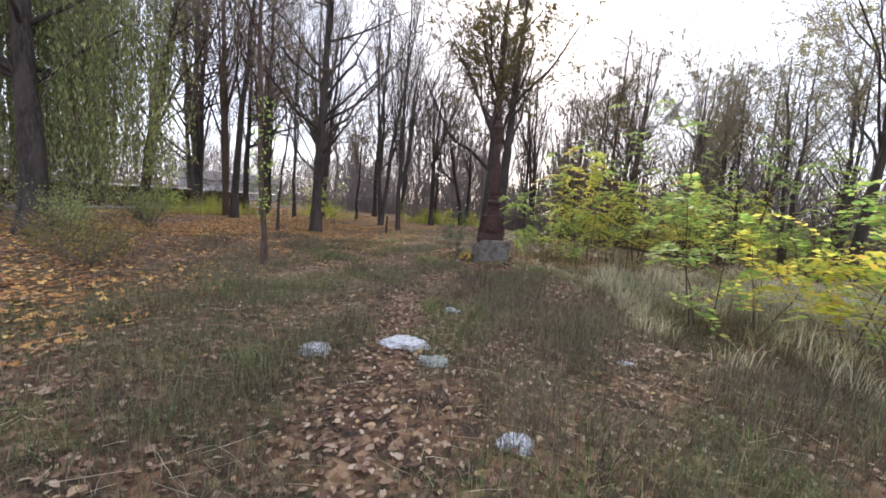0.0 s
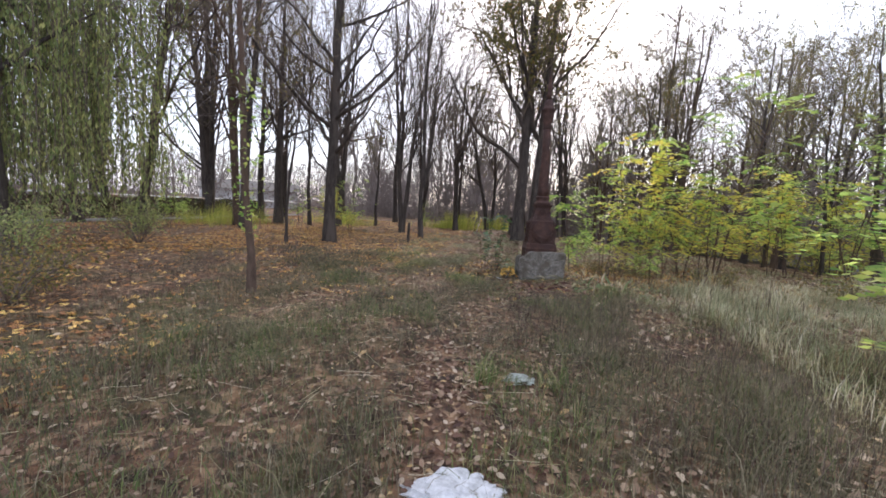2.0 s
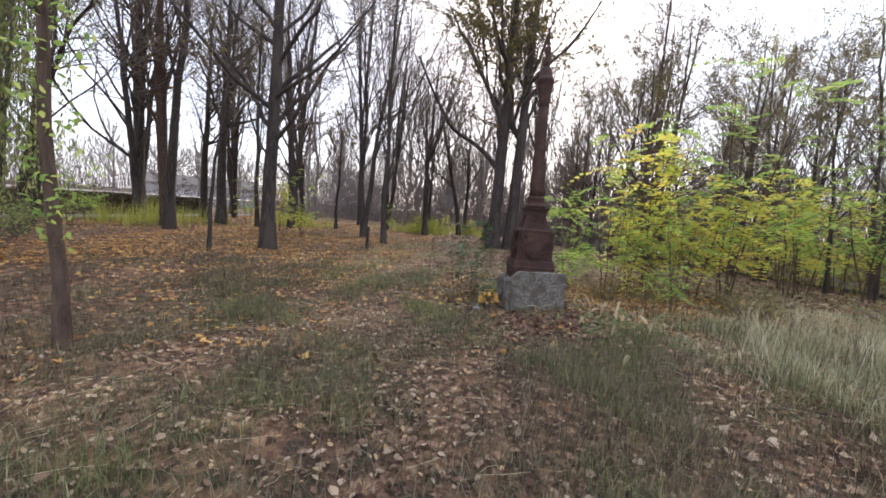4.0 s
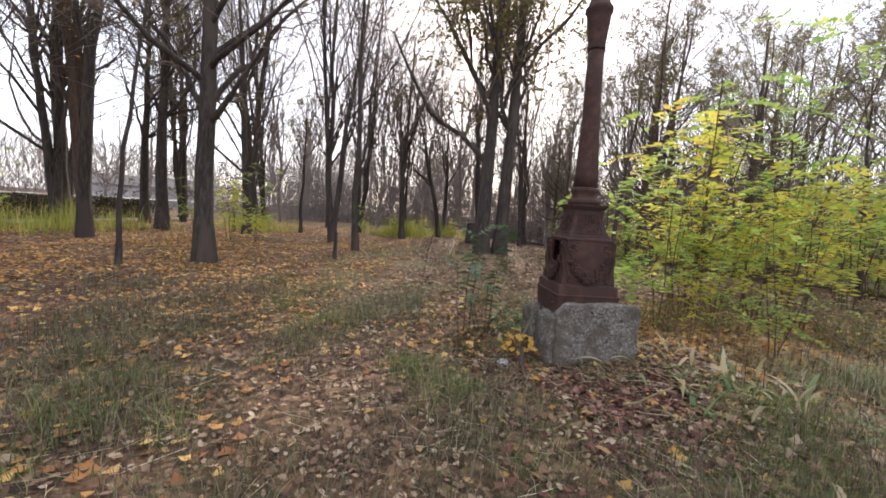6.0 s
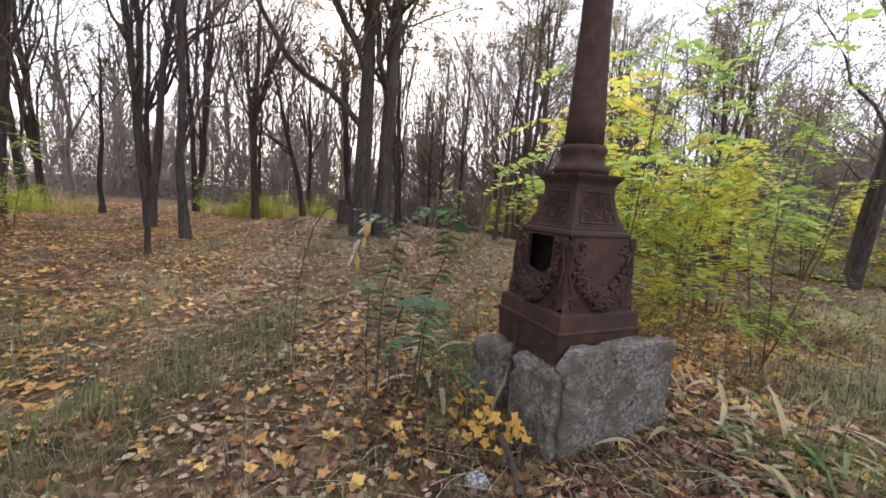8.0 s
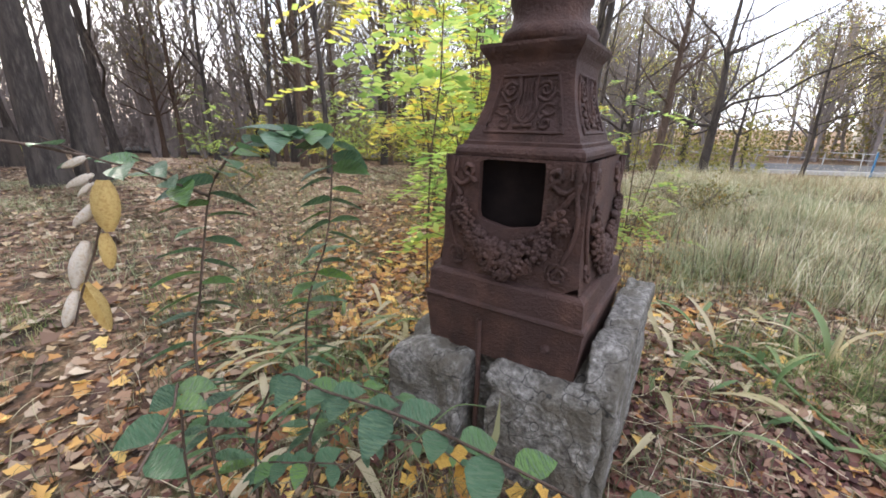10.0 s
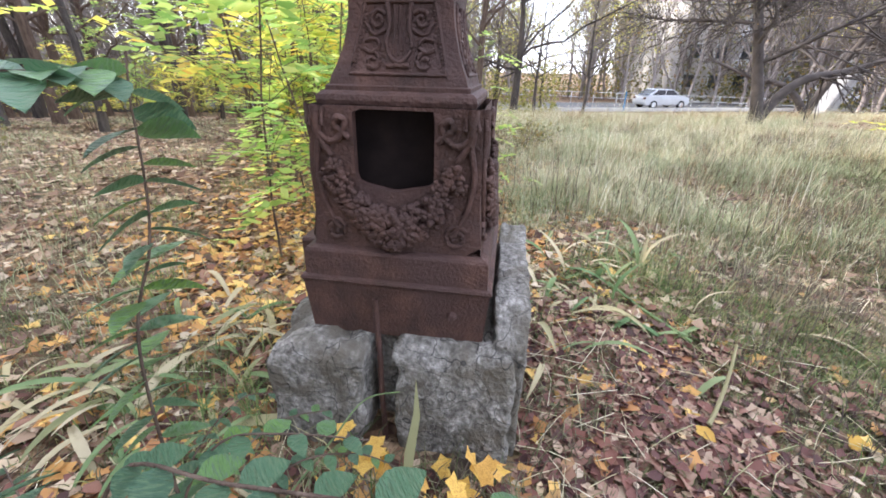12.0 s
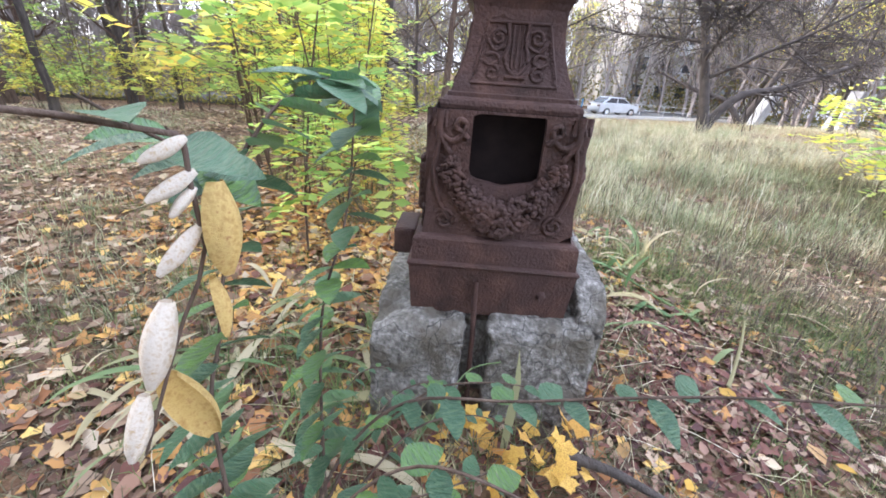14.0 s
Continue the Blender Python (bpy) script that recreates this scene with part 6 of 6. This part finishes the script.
def elm_shoot(ob, pts, n, size, seed, r=0.006, f0=0.2, face=(15, 55)):
    """A stem part with leaves set alternately along it."""
    rng = np.random.RandomState(seed)
    line = smooth_line(pts, 240)
    run = np.concatenate([[0], np.cumsum(np.linalg.norm(np.diff(line, axis=0), axis=1))])
    line = np.stack([np.interp(np.linspace(0, run[-1], 40), run, line[:, c]) for c in range(3)], 1)
    part("stem", raw_mesh("stem", *tubes(line[None], np.linspace(r, r * 0.35, 40)[None], 7), BARK_BROWN, True), None, ob)
    for s in range(n):
        k = int((f0 + (1 - f0) * (s + 0.5) / n) * 39)
        d = line[min(k + 1, 39)] - line[k - 1]
        a = math.degrees(math.atan2(d[1], d[0])) if abs(d[2]) < 0.8 * np.linalg.norm(d) else 0.0
        side = 55 if s % 2 else -55
        turn = (a - 90 + side if abs(d[2]) < 0.8 * np.linalg.norm(d) else (75 if s % 2 else -105) + rng.uniform(-35, 35))
        o = part("leaf", ELM if size > 0.08 else ELM_BROAD, None, ob)
        o.matrix_basis = pose(*line[k], rng.uniform(-16, 16), rng.uniform(*face) * (1 if s % 2 else -1), turn) @ Matrix.Scale(size * rng.uniform(0.75, 1.2), 4)


sapling = thing("elm_sapling", "young elm sapling with blue-green serrated leaves", "sapling", (0, 0, 0), "elm saplings")
elm_shoot(sapling, [(-1.15, 0.62, 0.03), (-1.14, 0.618, 0.729), (-1.107, 0.592, 0.938), (-1.079, 0.568, 1.107), (-1.055, 0.545, 1.237), (-1.032, 0.522, 1.305)], 30, 0.115, 5, 0.007, 0.2, (8, 38))
elm_shoot(sapling, [(-1.039, 0.529, 1.287), (-1.003, 0.489, 1.354), (-0.961, 0.469, 1.38), (-0.869, 0.422, 1.41)], 11, 0.105, 6, 0.004, 0.05, (8, 38))
elm_shoot(sapling, [(-1.055, 0.545, 1.237), (-1.217, 0.486, 1.322), (-1.304, 0.469, 1.36), (-1.374, 0.471, 1.403)], 6, 0.088, 7, 0.004, 0.15, (0, 30))
elm_shoot(sapling, [(-1.055, 0.545, 1.237), (-1.099, 0.545, 1.266), (-1.154, 0.54, 1.318), (-1.221, 0.517, 1.354)], 5, 0.11, 17, 0.004, 0.15, (0, 30))
sapling2 = thing("elm_sapling", "slim elm sapling with paired green leaves", "sapling", (0, 0, 0), "elm saplings")
elm_shoot(sapling2, [(-0.86, 0.52, 0.03), (-0.818, 0.507, 0.751), (-0.751, 0.452, 1.035), (-0.731, 0.434, 1.172), (-0.721, 0.425, 1.297), (-0.717, 0.421, 1.363), (-0.706, 0.41, 1.446)], 48, 0.118, 8, 0.006, 0.12, (8, 38))
elm_shoot(sapling2, [(-0.717, 0.421, 1.363), (-0.773, 0.418, 1.41), (-0.845, 0.426, 1.41), (-0.915, 0.429, 1.41)], 10, 0.11, 9, 0.004, 0.1, (-6, 10))
low = thing("elm_seedling", "low elm seedling with dark green leaves before the block", "sapling", (0, 0, 0), "elm saplings")
for s, (pts, n, size) in enumerate((([(-0.90, 0.52, 0.06), (-0.92, 0.40, 0.40), (-0.96, 0.20, 0.70), (-0.95, 0.05, 0.75), (-0.88, -0.10, 0.68)], 13, 0.072), ([(-0.90, 0.52, 0.06), (-0.80, 0.42, 0.30), (-0.66, 0.30, 0.40), (-0.58, 0.16, 0.40)], 15, 0.052), ([(-0.90, 0.52, 0.06), (-0.76, 0.55, 0.28), (-0.62, 0.46, 0.42), (-0.56, 0.36, 0.42)], 15, 0.052),
                                    ([(-0.85, 0.45, 0.06), (-0.72, 0.25, 0.28), (-0.66, 0.05, 0.32), (-0.66, -0.12, 0.28)], 13, 0.065), ([(-0.95, 0.6, 0.05), (-1.02, 0.72, 0.35), (-0.95, 0.90, 0.45)], 10, 0.08), ([(-1.0, 0.55, 0.05), (-1.12, 0.36, 0.45), (-1.15, 0.15, 0.62), (-1.10, 0.0, 0.66)], 13, 0.075))):
    elm_shoot(low, pts, n, 0.82 * size, 20 + s, 0.005, 0.3, (5, 35))
cross = thing("elm_branch", "long level elm shoot with round green leaves", "branch", (0, 0, 0), "elm saplings")
elm_shoot(cross, [(-1.10, 0.50, 0.05), (-1.10, 0.42, 0.50), (-1.10, 0.25, 0.80), (-1.15, 0.0, 0.90), (-1.20, -0.30, 1.0), (-1.25, -0.62, 1.06)], 20, 0.072, 31, 0.005, 0.35, (5, 35))
spray = thing("elm_branch", "bent elm shoot with broad blue-green leaves", "branch", (0, 0, 0), "elm saplings")
elm_shoot(spray, [(-1.22, 0.62, 0.05), (-1.28, 0.45, 0.50), (-1.33, 0.22, 0.92), (-1.40, 0.05, 1.0), (-1.48, -0.04, 1.0)], 12, 0.064, 32, 0.005, 0.45, (5, 35))
maple = thing("maple_seedling", "small maple seedling with bright yellow leaves at the block", "sapling", (-0.60, -0.05, 0.06))
MAPLE_ME = raw_mesh("leaf", MAPLE, MAPLE_F, LEAF_MAPLE)
mr = np.random.RandomState(95)
for s in range(40):
    x, y, z = mr.uniform(-0.20, 0.10), mr.uniform(-0.36, 0.22), mr.uniform(0.05, 0.22)
    part("stalk", raw_mesh("stalk", *strip([(x * 0.6, y * 0.8, 0), (x, y, z)], 0.002, 4), TWIG), None, maple)
    part("leaf", MAPLE_ME, None, maple).matrix_basis = pose(x, y, z, mr.uniform(-30, 20), mr.uniform(-60, -10), mr.uniform(0, 360)) @ Matrix.Scale(mr.uniform(0.07, 0.105), 4)


def curled_leaf(seed):
    rng = np.random.RandomState(seed)
    k, m = 8, 7
    t, u = np.meshgrid(np.linspace(0, 1, k), np.linspace(-1, 1, m), indexing="ij")
    roll = (1.5 if seed == 2 else 3.0) + rng.uniform(-0.2, 0.3)
    w = (0.36 if seed == 2 else 0.50) * np.sin(np.pi * (0.08 + 0.88 * t)) ** 0.6
    V = np.stack([w * np.sin(u * roll) / roll, t, w * (1 - np.cos(u * roll)) / roll - 0.12 * np.sin(np.pi * t)], -1).reshape(-1, 3)
    F = [(a * m + b, a * m + b + 1, (a + 1) * m + b + 1, (a + 1) * m + b) for a in range(k - 1) for b in range(m - 1)]
    return raw_mesh("leaf", V, np.array(F), LEAF_OCHRE if seed == 2 else LEAF_CURLED, True)


CURLS = [curled_leaf(s) for s in range(4)]
dry_spray = thing("dry_leaf_spray", "withered shoot with rolled cream and ochre leaves", "branch", (0, 0, 0))
CL = smooth_line(CURL_LINE, 20)
part("stem", raw_mesh("stem", *tubes(CL[None], np.linspace(0.004, 0.002, 20)[None], 6), BARK_BROWN, True), None, dry_spray)
for base, tip, k in (((-1.327, 0.415, 1.362), (-1.36, 0.441, 1.344), 0),
        ((-1.325, 0.413, 1.33), (-1.361, 0.443, 1.307), 1),
        ((-1.328, 0.417, 1.272), (-1.364, 0.446, 1.23), 0),
        ((-1.36, 0.456, 1.197), (-1.39, 0.473, 1.101), 3),
        ((-1.382, 0.48, 1.085), (-1.412, 0.492, 1.012), 1),
        ((-1.314, 0.397, 1.321), (-1.325, 0.395, 1.219), 2),
        ((-1.326, 0.415, 1.214), (-1.333, 0.407, 1.141), 2),
        ((-1.365, 0.462, 1.109), (-1.354, 0.435, 1.001), 2),
        ((-1.328, 0.418, 1.318), (-1.352, 0.432, 1.292), 3)):
    o = part("leaf", CURLS[k], None, dry_spray)
    v = Vector(tip) - Vector(base)
    o.matrix_basis = Matrix.Translation(base) @ v.to_track_quat("Y", "Z").to_matrix().to_4x4() @ Matrix.Rotation(0.9 * k, 4, "Y") @ Matrix.Scale(v.length, 4)

# ---- rubbish on the path ----
def crumple(name, label, at, size, mat, seed, category="litter"):
    bm = bmesh.new()
    bmesh.ops.create_icosphere(bm, subdivisions=4, radius=1)
    for v in bm.verts:
        p = v.co.copy()
        d = 1 + 0.45 * noise.noise(p * 1.6 + Vector((seed, 0, 0))) + 0.50 * abs(noise.noise(p * 3.6 + Vector((0, seed, 0)))) + 0.30 * abs(noise.noise(p * 8 + Vector((0, 0, seed)))) + 0.10 * noise.noise(p * 17)
        v.co = Vector((p.x * size[0], p.y * size[1], max(p.z, -0.35) * size[2])) * d
    me = bpy.data.meshes.new(name)
    bm.to_mesh(me), bm.free()
    me.materials.append(mat)
    ob = tagged(new(name, me), label, category, "litter on the path")
    ob.location = (at[0], at[1], float(ground_z(*at)) + size[2] * 0.42)
    return ob


crumple("plastic_bag", "crumpled white plastic bag lying in grass", (-2.40, -7.27), (0.12, 0.10, 0.055), PLASTIC, 1.0, "bag")
crumple("plastic_bag", "torn white plastic bag spread on the path", (-1.52, -7.0), (0.20, 0.13, 0.045), PLASTIC, 2.0, "bag")
crumple("plastic_bag", "flat greenish-white plastic bag on leaves", (-1.20, -7.34), (0.14, 0.09, 0.035), PLASTIC_CLEAR, 3.0, "bag")
crumple("plastic_bag", "clear crumpled plastic sheet in grass", (-1.04, -5.46), (0.11, 0.075, 0.03), PLASTIC_CLEAR, 4.0, "bag")
crumple("wrapper", "crumpled blue and white food wrapper on grass", (-0.61, -8.62), (0.09, 0.07, 0.045), FOIL, 5.0, "wrapper")
crumple("wrapper", "small grey-white wrapper beside the block", (-0.88, -0.46), (0.05, 0.045, 0.03), FOIL, 6.0, "wrapper")
crumple("paper_scrap", "small crumpled pale paper scrap in dry grass", (0.85, -6.95), (0.07, 0.05, 0.02), PLASTIC, 7.0, "paper")
